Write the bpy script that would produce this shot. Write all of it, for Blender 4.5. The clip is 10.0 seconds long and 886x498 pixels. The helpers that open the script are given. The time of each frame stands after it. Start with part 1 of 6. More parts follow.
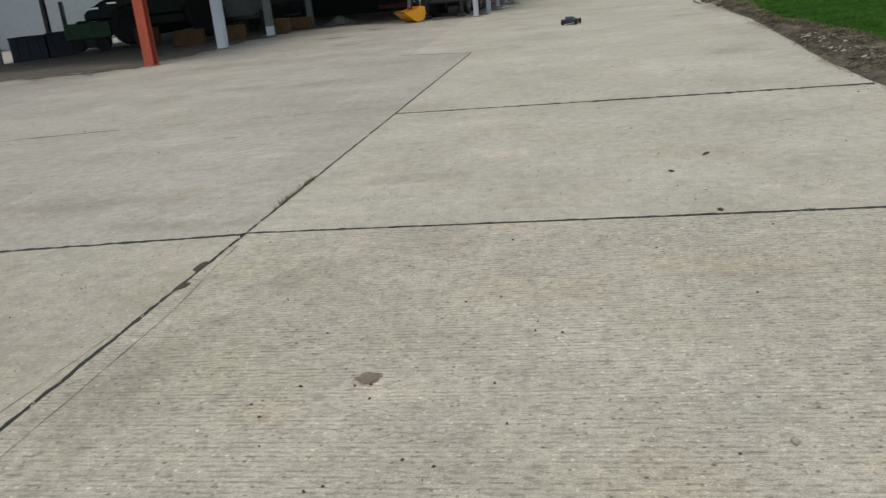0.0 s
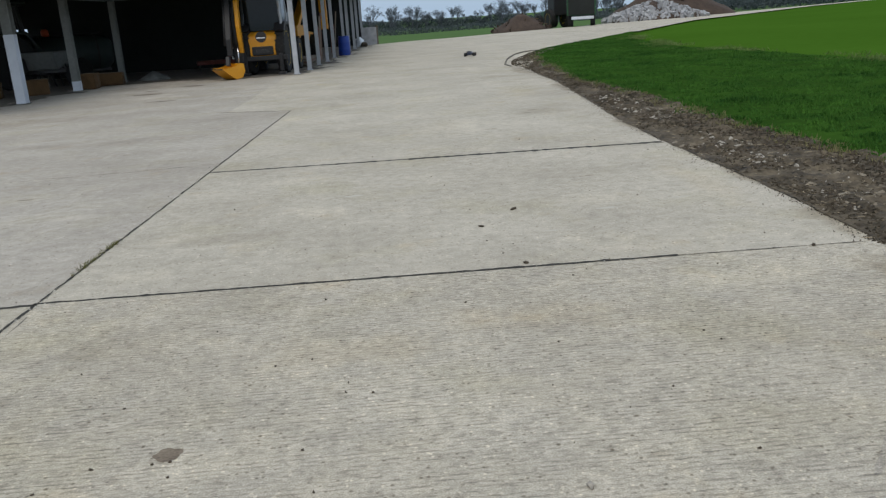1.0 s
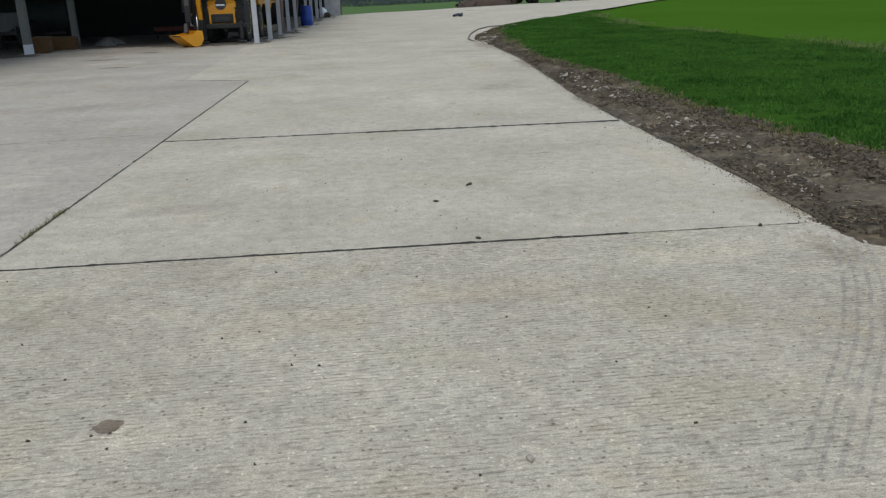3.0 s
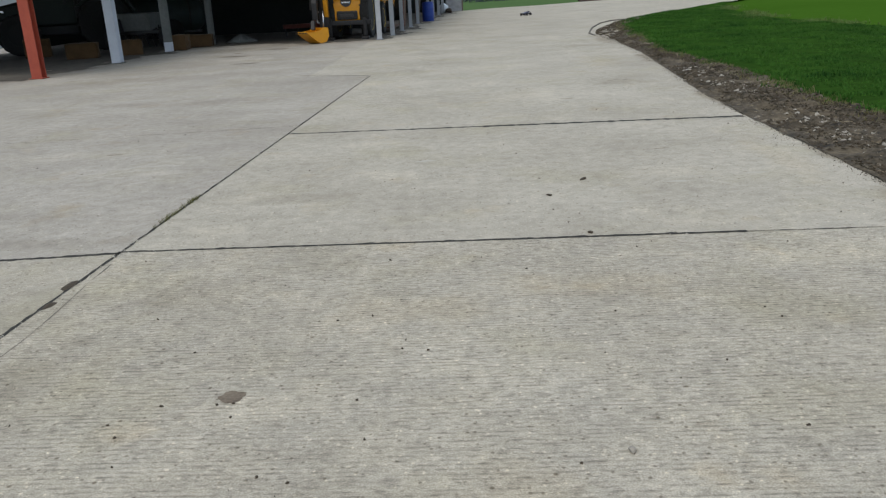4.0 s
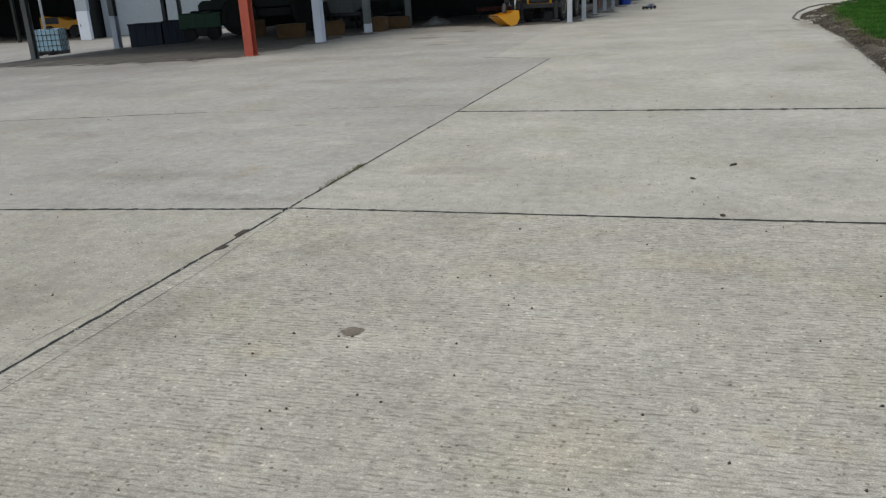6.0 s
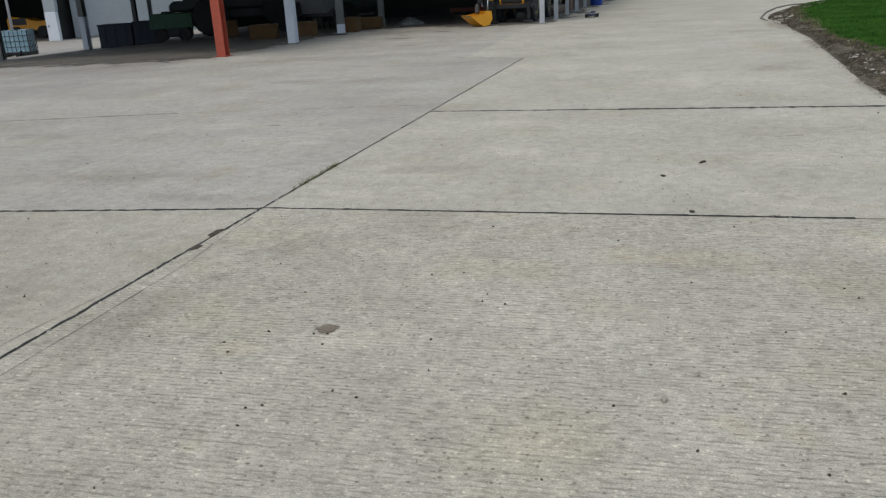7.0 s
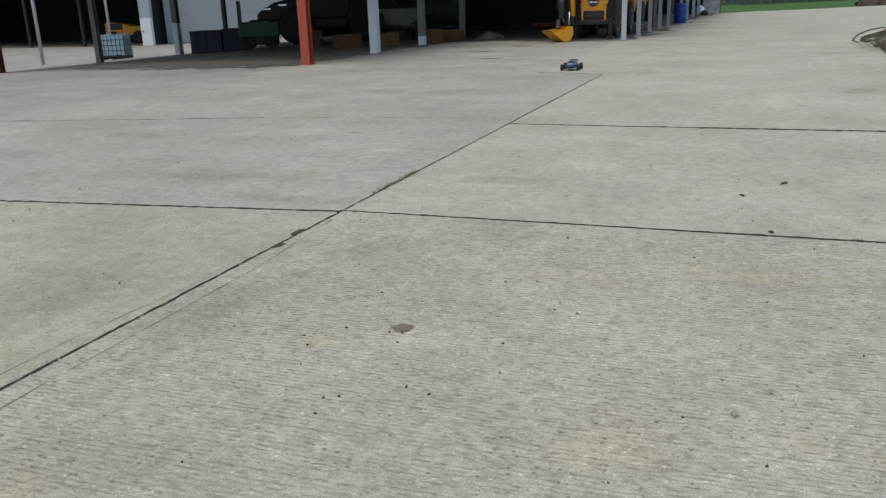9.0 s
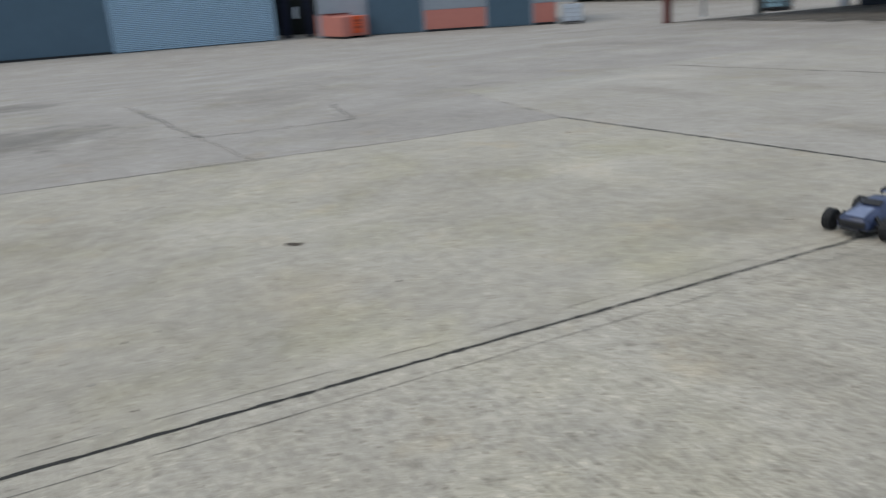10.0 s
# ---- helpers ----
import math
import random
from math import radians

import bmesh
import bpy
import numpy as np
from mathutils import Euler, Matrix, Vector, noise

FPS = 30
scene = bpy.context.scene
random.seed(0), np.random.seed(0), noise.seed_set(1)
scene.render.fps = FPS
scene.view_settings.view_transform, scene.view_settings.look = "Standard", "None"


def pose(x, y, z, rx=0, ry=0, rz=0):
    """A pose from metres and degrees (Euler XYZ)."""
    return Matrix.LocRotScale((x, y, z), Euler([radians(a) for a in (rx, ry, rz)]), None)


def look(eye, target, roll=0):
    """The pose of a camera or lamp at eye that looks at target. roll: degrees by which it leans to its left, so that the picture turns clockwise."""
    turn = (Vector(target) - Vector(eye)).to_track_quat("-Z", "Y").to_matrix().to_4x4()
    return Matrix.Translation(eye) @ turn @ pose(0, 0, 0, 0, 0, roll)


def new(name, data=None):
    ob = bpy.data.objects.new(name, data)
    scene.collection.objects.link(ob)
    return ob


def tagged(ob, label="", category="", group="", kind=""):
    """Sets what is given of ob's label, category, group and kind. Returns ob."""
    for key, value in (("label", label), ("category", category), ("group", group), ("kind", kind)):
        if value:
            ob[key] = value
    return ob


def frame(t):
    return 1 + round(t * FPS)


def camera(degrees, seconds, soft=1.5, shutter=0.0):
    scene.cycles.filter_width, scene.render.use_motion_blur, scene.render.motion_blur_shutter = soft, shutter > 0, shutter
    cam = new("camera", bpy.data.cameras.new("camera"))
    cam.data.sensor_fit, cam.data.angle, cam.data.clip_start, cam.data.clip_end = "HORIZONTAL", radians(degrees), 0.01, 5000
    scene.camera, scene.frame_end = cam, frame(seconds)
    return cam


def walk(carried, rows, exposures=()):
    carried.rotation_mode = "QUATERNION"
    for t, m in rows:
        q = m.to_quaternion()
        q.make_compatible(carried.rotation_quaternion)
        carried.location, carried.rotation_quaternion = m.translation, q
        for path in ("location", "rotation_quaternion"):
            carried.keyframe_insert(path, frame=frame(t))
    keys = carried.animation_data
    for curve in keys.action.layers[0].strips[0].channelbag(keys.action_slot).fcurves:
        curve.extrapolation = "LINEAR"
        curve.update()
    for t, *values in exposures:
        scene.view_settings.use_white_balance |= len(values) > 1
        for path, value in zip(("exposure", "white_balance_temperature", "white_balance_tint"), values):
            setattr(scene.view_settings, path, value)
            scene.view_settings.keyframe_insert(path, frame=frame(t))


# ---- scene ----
cam = camera(56.9, 10.0, soft=1.25, shutter=0.15)
PATH = [
    (0, (0.018, -0.004, 1.651), (-0.330, 2.048, 0.939), -5.4),
    (0.5, (0.103, 0.012, 1.659), (0.045, 2.116, 1.021), -4.5),
    (1, (0.133, 0.017, 1.662), (0.244, 2.129, 1.057), -3.6),
    (1.5, (0.153, 0.019, 1.663), (0.333, 2.112, 1.013), -3.3),
    (2, (0.171, 0.018, 1.659), (0.395, 2.102, 0.993), -2.3),
    (2.2, (0.176, 0.013, 1.659), (0.417, 2.099, 0.998), -2.1),
    (3.3, (0.198, 0.014, 1.653), (0.356, 2.101, 0.976), -1.6),
    (3.5, (0.199, 0.015, 1.652), (0.223, 2.110, 0.978), -2.2),
    (4, (0.213, -0.068, 1.653), (0.114, 2.024, 0.980), -2.9),
    (4.5, (0.254, -0.197, 1.645), (0.153, 1.885, 0.942), -3.1),
    (5, (0.362, -0.249, 1.651), (0.257, 1.836, 0.955), -3.6),
    (5.5, (0.521, -0.320, 1.640), (0.142, 1.740, 0.970), -3.2),
    (6, (0.631, -0.394, 1.645), (0.042, 1.612, 0.957), -3.2),
    (6.2, (0.651, -0.380, 1.629), (0.114, 1.636, 0.927), -3.1),
    (7.5, (0.647, -0.483, 1.648), (0.123, 1.543, 0.970), -3.1),
    (8, (0.625, -0.504, 1.651), (0.048, 1.511, 0.983), -3.0),
    (8.5, (0.630, -0.509, 1.645), (-0.057, 1.476, 0.991), -3.2),
    (9, (0.646, -0.553, 1.637), (-0.059, 1.428, 0.988), -2.0),
    (9.3, (0.623, -0.632, 1.627), (-0.343, 1.235, 0.980), -2.8),
    (9.5, (0.634, -0.684, 1.618), (-0.464, 1.101, 0.947), -3.5),
    (9.6, (0.629, -0.727, 1.616), (-0.556, 0.992, 0.922), -3.8),
    (9.7, (0.631, -0.790, 1.624), (-0.667, 0.840, 0.918), -4.1),
    (9.8, (0.613, -0.851, 1.619), (-0.840, 0.645, 0.917), -3.9),
    (9.9, (0.601, -0.939, 1.615), (-1.045, 0.348, 0.925), -3.8),
    (10, (0.580, -1.065, 1.616), (-1.272, -0.092, 0.936), -4.0),
]
walk(cam, [(t, look(eye, target, roll)) for t, eye, target, roll in PATH],
     exposures=[(0, 0.24, 7150, 10), (0.5, 0.23, 6900, 10), (1.0, 0.23, 6800, 10), (5.0, 0.22, 6750, 10), (9.0, 0.22, 6700, 10), (10.0, 0.16, 6560, 10)])

# ---- light ----
world = bpy.data.worlds.new("overcast_sky")
scene.world = world
world.use_nodes = True
wn, wl = world.node_tree.nodes, world.node_tree.links
sky = wn.new("ShaderNodeTexSky")
sky.sky_type = "NISHITA"
sky.sun_disc = False
sky.sun_elevation, sky.sun_rotation = radians(40), radians(200)
sky.air_density, sky.dust_density, sky.ozone_density = 1.0, 4.0, 1.0
cloud = wn.new("ShaderNodeMixRGB")
cloud.inputs[0].default_value = 0.78
cloud.inputs[2].default_value = (6.9, 8.1, 9.6, 1)
wl.new(sky.outputs[0], cloud.inputs[1])
# an overcast sky grows brighter towards the zenith
where = wn.new("ShaderNodeTexCoord")
split = wn.new("ShaderNodeSeparateXYZ")
wl.new(where.outputs["Generated"], split.inputs[0])
rise = wn.new("ShaderNodeValToRGB")
rise.color_ramp.elements[0].color = (0.66, 0.76, 0.86, 1)
rise.color_ramp.elements[1].color = (1.0, 1.0, 1.0, 1)
rise.color_ramp.elements[0].position, rise.color_ramp.elements[1].position = 0.0, 0.55
wl.new(split.outputs["Z"], rise.inputs[0])
dome = wn.new("ShaderNodeMixRGB")
dome.blend_type = "MULTIPLY"
dome.inputs[0].default_value = 1.0
wl.new(cloud.outputs[0], dome.inputs[1])
wl.new(rise.outputs[0], dome.inputs[2])
wl.new(dome.outputs[0], wn["Background"].inputs[0])
wn["Background"].inputs[1].default_value = 0.091
sun = new("sun", bpy.data.lights.new("sun", "SUN"))
sun.data.energy, sun.data.angle, sun.data.color = 0.9, radians(25), (1.0, 0.95, 0.88)
sun.matrix_world = look((0, 0, 60), (9, 24, 12))


# ---- materials ----
def material(name, base, dark=None, rough=0.6, metal=0.0, big=0.6, fine=12.0, mix=0.5, bump=0.15, speck=0.0, spec=0.4):
    """A surface with two scales of variation between base and dark."""
    m = bpy.data.materials.new(name)
    m.use_nodes = True
    n, l = m.node_tree.nodes, m.node_tree.links
    b = n["Principled BSDF"]
    dark = dark or tuple(c * 0.6 for c in base)
    geo = n.new("ShaderNodeTexCoord")
    a = n.new("ShaderNodeTexNoise")
    a.inputs["Scale"].default_value, a.inputs["Detail"].default_value = big, 6
    f = n.new("ShaderNodeTexNoise")
    f.inputs["Scale"].default_value, f.inputs["Detail"].default_value = fine, 8
    info = n.new("ShaderNodeObjectInfo")
    shift = n.new("ShaderNodeVectorMath")
    l.new(geo.outputs["Object"], shift.inputs[0])
    comb = n.new("ShaderNodeCombineXYZ")
    mul = n.new("ShaderNodeMath")
    mul.operation = "MULTIPLY"
    mul.inputs[1].default_value = 37.0
    l.new(info.outputs["Random"], mul.inputs[0])
    l.new(mul.outputs[0], comb.inputs[0])
    l.new(comb.outputs[0], shift.inputs[1])
    l.new(shift.outputs[0], a.inputs["Vector"])
    l.new(shift.outputs[0], f.inputs["Vector"])
    both = n.new("ShaderNodeMath")
    both.operation = "MULTIPLY_ADD"
    both.inputs[1].default_value, both.inputs[2].default_value = 0.6, -0.05
    l.new(a.outputs[0], both.inputs[0])
    add = n.new("ShaderNodeMath")
    add.operation = "MULTIPLY_ADD"
    add.inputs[1].default_value = 0.5
    l.new(f.outputs[0], add.inputs[0])
    l.new(both.outputs[0], add.inputs[2])
    ramp = n.new("ShaderNodeValToRGB")
    ramp.color_ramp.elements[0].position, ramp.color_ramp.elements[1].position = 0.5 - 0.32 * (1 - mix) - 0.08, 0.5 + 0.32 * (1 - mix) + 0.06
    ramp.color_ramp.elements[0].color, ramp.color_ramp.elements[1].color = (*dark, 1), (*base, 1)
    l.new(add.outputs[0], ramp.inputs[0])
    l.new(ramp.outputs[0], b.inputs["Base Color"])
    b.inputs["Roughness"].default_value, b.inputs["Metallic"].default_value = rough, metal
    b.inputs["Specular IOR Level"].default_value = spec
    if bump:
        bp = n.new("ShaderNodeBump")
        bp.inputs["Strength"].default_value, bp.inputs["Distance"].default_value = bump, 0.02
        l.new(f.outputs[0], bp.inputs["Height"])
        l.new(bp.outputs[0], b.inputs["Normal"])
    return m


def concrete_material(name, tone=1.0, broom=0.6, grain=0.7, wet=0.0, algae=0.0, rake=0.0, stains=()):
    """Broom-finished concrete: brush lines across, mottling, fine chips, pale and dark stains."""
    m = bpy.data.materials.new(name)
    m.use_nodes = True
    n, l = m.node_tree.nodes, m.node_tree.links
    b = n["Principled BSDF"]
    pos = n.new("ShaderNodeNewGeometry")

    def tex(scale, detail=6, squash=(1, 1, 1), rough=0.6):
        mp = n.new("ShaderNodeMapping")
        mp.inputs["Scale"].default_value = squash
        t = n.new("ShaderNodeTexNoise")
        t.inputs["Scale"].default_value, t.inputs["Detail"].default_value, t.inputs["Roughness"].default_value = scale, detail, rough
        l.new(pos.outputs["Position"], mp.inputs["Vector"])
        l.new(mp.outputs[0], t.inputs["Vector"])
        return t.outputs[0]

    def blend(fac, low, high, c0, c1):
        r = n.new("ShaderNodeValToRGB")
        r.color_ramp.elements[0].position, r.color_ramp.elements[1].position = low, high
        r.color_ramp.elements[0].color, r.color_ramp.elements[1].color = (*c0, 1), (*c1, 1)
        l.new(fac, r.inputs[0])
        return r.outputs[0]

    def times(a, c, fac=1.0):
        x = n.new("ShaderNodeMixRGB")
        x.blend_type = "MULTIPLY"
        x.inputs[0].default_value = fac
        l.new(a, x.inputs[1])
        l.new(c, x.inputs[2])
        return x.outputs[0]

    k = tone
    warm = 1.022 if tone > 0.9 else 0.985 if tone > 0.85 else 0.955
    col = blend(tex(0.45, 8), 0.32, 0.68, (0.425 * k * warm, 0.392 * k * warm, 0.340 * k), (0.538 * k * warm, 0.502 * k * warm, 0.443 * k))
    col = times(col, blend(tex(1.7, 8, (1, 0.8, 1)), 0.25, 0.7, (0.90, 0.895, 0.885), (1.05, 1.045, 1.04)))
    col = times(col, blend(tex(9.0, 8), 0.3, 0.72, (0.82, 0.815, 0.80), (1.10, 1.10, 1.09)))
    wave = n.new("ShaderNodeTexWave")
    wave.bands_direction = "Y"
    wave.inputs["Scale"].default_value, wave.inputs["Distortion"].default_value = 11.5, 6.0
    wave.inputs["Detail"].default_value, wave.inputs["Detail Scale"].default_value, wave.inputs["Detail Roughness"].default_value = 4, 1.6, 0.65
    l.new(pos.outputs["Position"], wave.inputs["Vector"])
    streak = tex(80, 3, (0.25, 1.0, 1), 0.8)
    both = n.new("ShaderNodeMath")
    both.operation = "MULTIPLY_ADD"
    share = 0.09 + 0.05 * (broom > 0.25)
    both.inputs[1].default_value = share
    l.new(wave.outputs["Fac"], both.inputs[0])
    half = n.new("ShaderNodeMath")
    half.operation = "MULTIPLY"
    half.inputs[1].default_value = 1 - share
    l.new(streak, half.inputs[0])
    l.new(half.outputs[0], both.inputs[2])
    lines = both.outputs[0]
    col = times(col, blend(lines, 0.34, 0.60, (0.62, 0.61, 0.59), (1.12, 1.12, 1.12)), broom)
    grit = tex(150, 4)
    col = times(col, blend(grit, 0.36, 0.60, (0.55, 0.54, 0.52), (1.22, 1.22, 1.21)), grain)
    coarse = tex(48, 4, (0.8, 1, 1))
    col = times(col, blend(coarse, 0.34, 0.62, (0.80, 0.79, 0.775), (1.09, 1.09, 1.085)), grain)
    if rake:
        # tined finish: broken dark grooves running across the bay
        fine = n.new("ShaderNodeTexWave")
        fine.bands_direction = "Y"
        fine.inputs["Scale"].default_value, fine.inputs["Distortion"].default_value = 10.0, 2.6
        fine.inputs["Detail"].default_value, fine.inputs["Detail Scale"].default_value, fine.inputs["Detail Roughness"].default_value = 3, 1.1, 0.7
        l.new(pos.outputs["Position"], fine.inputs["Vector"])
        groove = blend(fine.outputs["Fac"], 0.10, 0.46, (1, 1, 1), (0, 0, 0))
        broken = blend(tex(26, 3, (0.5, 1.1, 1), 0.6), 0.42, 0.62, (0, 0, 0), (1, 1, 1))
        worn = blend(tex(1.1, 4), 0.30, 0.62, (0.35,) * 3, (1, 1, 1))
        where = times(groove, times(broken, worn))
        # short ragged pits between the grooves, and crumbled crests
        col = times(col, blend(tex(30, 4, (0.55, 1.15, 1), 0.65), 0.33, 0.50, (1 - 0.30 * rake, 1 - 0.305 * rake, 1 - 0.31 * rake), (1, 1, 1)))
        col = times(col, blend(tex(38, 4, (0.5, 1.0, 1), 0.6), 0.54, 0.68, (1, 1, 1), (1 + 0.16 * rake,) * 3))
        dashes = n.new("ShaderNodeMixRGB")
        dashes.blend_type = "MULTIPLY"
        l.new(where, dashes.inputs[0])
        l.new(col, dashes.inputs[1])
        dashes.inputs[2].default_value = (1 - 0.42 * rake, 1 - 0.425 * rake, 1 - 0.43 * rake, 1)
        col = dashes.outputs[0]
        col = times(col, blend(tex(2.6, 6), 0.36, 0.66, (0.95, 0.95, 0.955), (1.035, 1.025, 1.0)))

    def flecks(scale, size, share, tint):
        """Sparse chips or pits: a share of the cells carries one."""
        nonlocal col
        v = n.new("ShaderNodeTexVoronoi")
        v.inputs["Scale"].default_value = scale
        l.new(pos.outputs["Position"], v.inputs["Vector"])
        spot = blend(v.outputs["Distance"], size * 0.5, size, (1, 1, 1), (0, 0, 0))
        pick = blend(v.outputs["Color"], 1 - share - 0.01, 1 - share, (0, 0, 0), (1, 1, 1))
        mixer = n.new("ShaderNodeMixRGB")
        mixer.blend_type = "MULTIPLY"
        l.new(times(spot, pick), mixer.inputs[0])
        l.new(col, mixer.inputs[1])
        mixer.inputs[2].default_value = (*tint, 1)
        col = mixer.outputs[0]

    flecks(34, 0.30, 0.42, (1.35, 1.34, 1.30))
    flecks(15, 0.16, 0.40, (1.45, 1.44, 1.42))
    flecks(27, 0.26, 0.40, (0.55, 0.53, 0.50))
    flecks(11, 0.13, 0.36, (0.45, 0.42, 0.38))
    wobble = n.new("ShaderNodeTexNoise")
    wobble.inputs["Scale"].default_value, wobble.inputs["Detail"].default_value, wobble.inputs["Roughness"].default_value = 2.3, 7, 0.68
    l.new(pos.outputs["Position"], wobble.inputs["Vector"])
    for x, y, rx, ry, tint in stains:
        mp = n.new("ShaderNodeMapping")
        mp.inputs["Location"].default_value = (-x / rx, -y / ry, 0)
        mp.inputs["Scale"].default_value = (1 / rx, 1 / ry, 0)
        l.new(pos.outputs["Position"], mp.inputs["Vector"])
        far = n.new("ShaderNodeVectorMath")
        far.operation = "LENGTH"
        l.new(mp.outputs[0], far.inputs[0])
        rim = n.new("ShaderNodeMath")
        rim.operation = "MULTIPLY_ADD"
        rim.inputs[1].default_value = -2.6
        l.new(wobble.outputs[0], rim.inputs[0])
        l.new(far.outputs["Value"], rim.inputs[2])
        mixer = n.new("ShaderNodeMixRGB")
        mixer.blend_type = "MULTIPLY"
        edge = n.new("ShaderNodeMapRange")
        edge.interpolation_type = "SMOOTHSTEP"
        edge.inputs["From Min"].default_value, edge.inputs["From Max"].default_value = -0.3, -1.15
        l.new(rim.outputs[0], edge.inputs["Value"])
        l.new(edge.outputs[0], mixer.inputs[0])
        l.new(col, mixer.inputs[1])
        mixer.inputs[2].default_value = (*tint, 1)
        col = mixer.outputs[0]
    # pale cement bloom and rusty-brown tints in blotches
    col = times(col, blend(tex(0.9, 7, (1, 0.6, 1)), 0.58, 0.74, (1, 1, 1), (1.16, 1.15, 1.12)))
    col = times(col, blend(tex(1.3, 6), 0.60, 0.75, (1, 1, 1), (1.0, 0.93, 0.83)))
    # scuffs of passing tyres, along the yard
    col = times(col, blend(tex(0.35, 5, (0.35, 1.5, 1), 0.65), 0.30, 0.5, (0.93, 0.925, 0.915), (1, 1, 1)))
    # greenish-brown algae in places
    x = n.new("ShaderNodeMixRGB")
    x.blend_type = "MULTIPLY"
    l.new(blend(tex(0.8, 5), 0.52 - 0.12 * algae, 0.72 - 0.12 * algae, (0, 0, 0), (0.7 + 0.3 * algae,) * 3), x.inputs[0])
    l.new(col, x.inputs[1])
    x.inputs[2].default_value = (0.93 - 0.05 * algae, 0.92 - 0.01 * algae, 0.80 - 0.10 * algae, 1)
    l.new(x.outputs[0], b.inputs["Base Color"])
    b.inputs["Roughness"].default_value = 0.85 - wet
    b.inputs["Specular IOR Level"].default_value = 0.35
    h = n.new("ShaderNodeMath")
    h.operation = "MULTIPLY_ADD"
    h.inputs[1].default_value = 0.8
    l.new(lines, h.inputs[0])
    l.new(grit, h.inputs[2])
    bp = n.new("ShaderNodeBump")
    bp.inputs["Strength"].default_value, bp.inputs["Distance"].default_value = 0.35 + 0.6 * broom, 0.006
    l.new(h.outputs[0], bp.inputs["Height"])
    l.new(bp.outputs[0], b.inputs["Normal"])
    return m


EARTHY = (0.72, 0.69, 0.64)
PALE, WARM, DIRTY, DAMP = (1.13, 1.125, 1.11), (1.025, 1.0, 0.955), (0.86, 0.85, 0.83), (0.66, 0.66, 0.65)
CONCRETE = concrete_material("worn_concrete", 0.95, 0.18, 0.45, stains=(
    (-0.55, 7.35, 0.45, 0.40, PALE), (1.76, 5.5, 0.35, 0.16, PALE), (-0.9, 9.0, 0.5, 0.22, PALE), (1.9, 7.1, 0.7, 0.3, PALE),
    (0.95, 13.0, 0.35, 0.7, DIRTY), (0.95, 12.6, 0.9, 1.3, PALE), (2.65, 13.7, 0.7, 0.5, DIRTY), (2.9, 17.5, 0.6, 1.6, WARM), (-1.3, 6.6, 0.6, 0.25, DIRTY),
    (-1.8, 5.7, 0.35, 0.2, PALE), (2.9, 22.0, 0.9, 0.7, DIRTY), (3.0, 7.6, 0.25, 1.6, WARM), (3.4, 5.9, 0.20, 0.7, EARTHY), (3.5, 7.6, 0.16, 0.9, EARTHY), (3.5, 11.5, 0.14, 1.3, EARTHY), (3.9, 18.0, 0.2, 2.0, EARTHY), (3.9, 24.0, 0.3, 2.5, EARTHY)))
WESTYARD = concrete_material("older_darker_concrete", 0.80, 0.15, 0.45, stains=(
    (-11.6, -1.0, 1.6, 1.9, DAMP), (-10.3, 0.1, 0.8, 0.9, DIRTY), (-17.5, -0.9, 2.2, 1.3, DAMP), (-13.5, 3.0, 2.6, 1.7, DIRTY), (-20, 6.5, 4.0, 1.6, PALE), (-12.8, 11.3, 1.2, 1.2, PALE), (-16, 12.6, 3.5, 1.0, DIRTY),
    (-15.5, 17.2, 4.5, 1.2, DIRTY), (-28, 21.5, 3.5, 1.6, DIRTY)))
MIDYARD = concrete_material("trafficked_concrete", 0.875, 0.15, 0.45, stains=(
    (-2.95, 7.9, 0.45, 0.16, PALE), (-3.1, 5.55, 0.9, 0.18, DIRTY), (-4.3, 6.3, 1.2, 0.35, DIRTY), (-6.9, 8.4, 0.7, 0.25, DIRTY), (-5.0, 9.0, 1.3, 0.4, PALE), (-8.2, 7.0, 1.2, 0.5, DIRTY),
    (-4.6, 13.5, 2.2, 0.6, DIRTY), (-7.5, 18.0, 2.0, 0.8, DIRTY), (-6.0, 22.5, 1.6, 0.8, PALE), (-7.6, 26.8, 1.8, 1.2, DIRTY), (-3.2, 24.0, 2.0, 1.2, PALE), (-5.0, 29.0, 1.6, 0.9, DIRTY), (-0.9, 40.0, 1.0, 9.0, DIRTY), (-10.4, 7.2, 1.5, 2.6, (0.93, 0.94, 0.96)), (-10.3, 13.5, 1.6, 4.0, (0.94, 0.945, 0.965)), (-10.6, 24.0, 2.0, 4.0, (0.93, 0.94, 0.96))))
BROOMED = concrete_material("raked_concrete", 1.03, 0.30, 0.62, rake=1.0, stains=(
    (-0.72, 3.02, 0.40, 0.22, PALE), (-0.1, 3.3, 0.5, 0.14, PALE), (-2.0, 3.0, 0.35, 0.9, DIRTY), (-1.55, 4.3, 0.5, 0.5, DIRTY), (0.9, 4.3, 0.8, 0.3, WARM), (-0.2, 4.0, 0.7, 0.35, WARM), (2.3, 4.7, 0.6, 0.35, PALE), (3.1, 4.6, 0.3, 0.35, EARTHY), (0.3, 2.2, 0.5, 0.4, WARM), (-1.6, 1.6, 0.7, 0.5, DIRTY)))
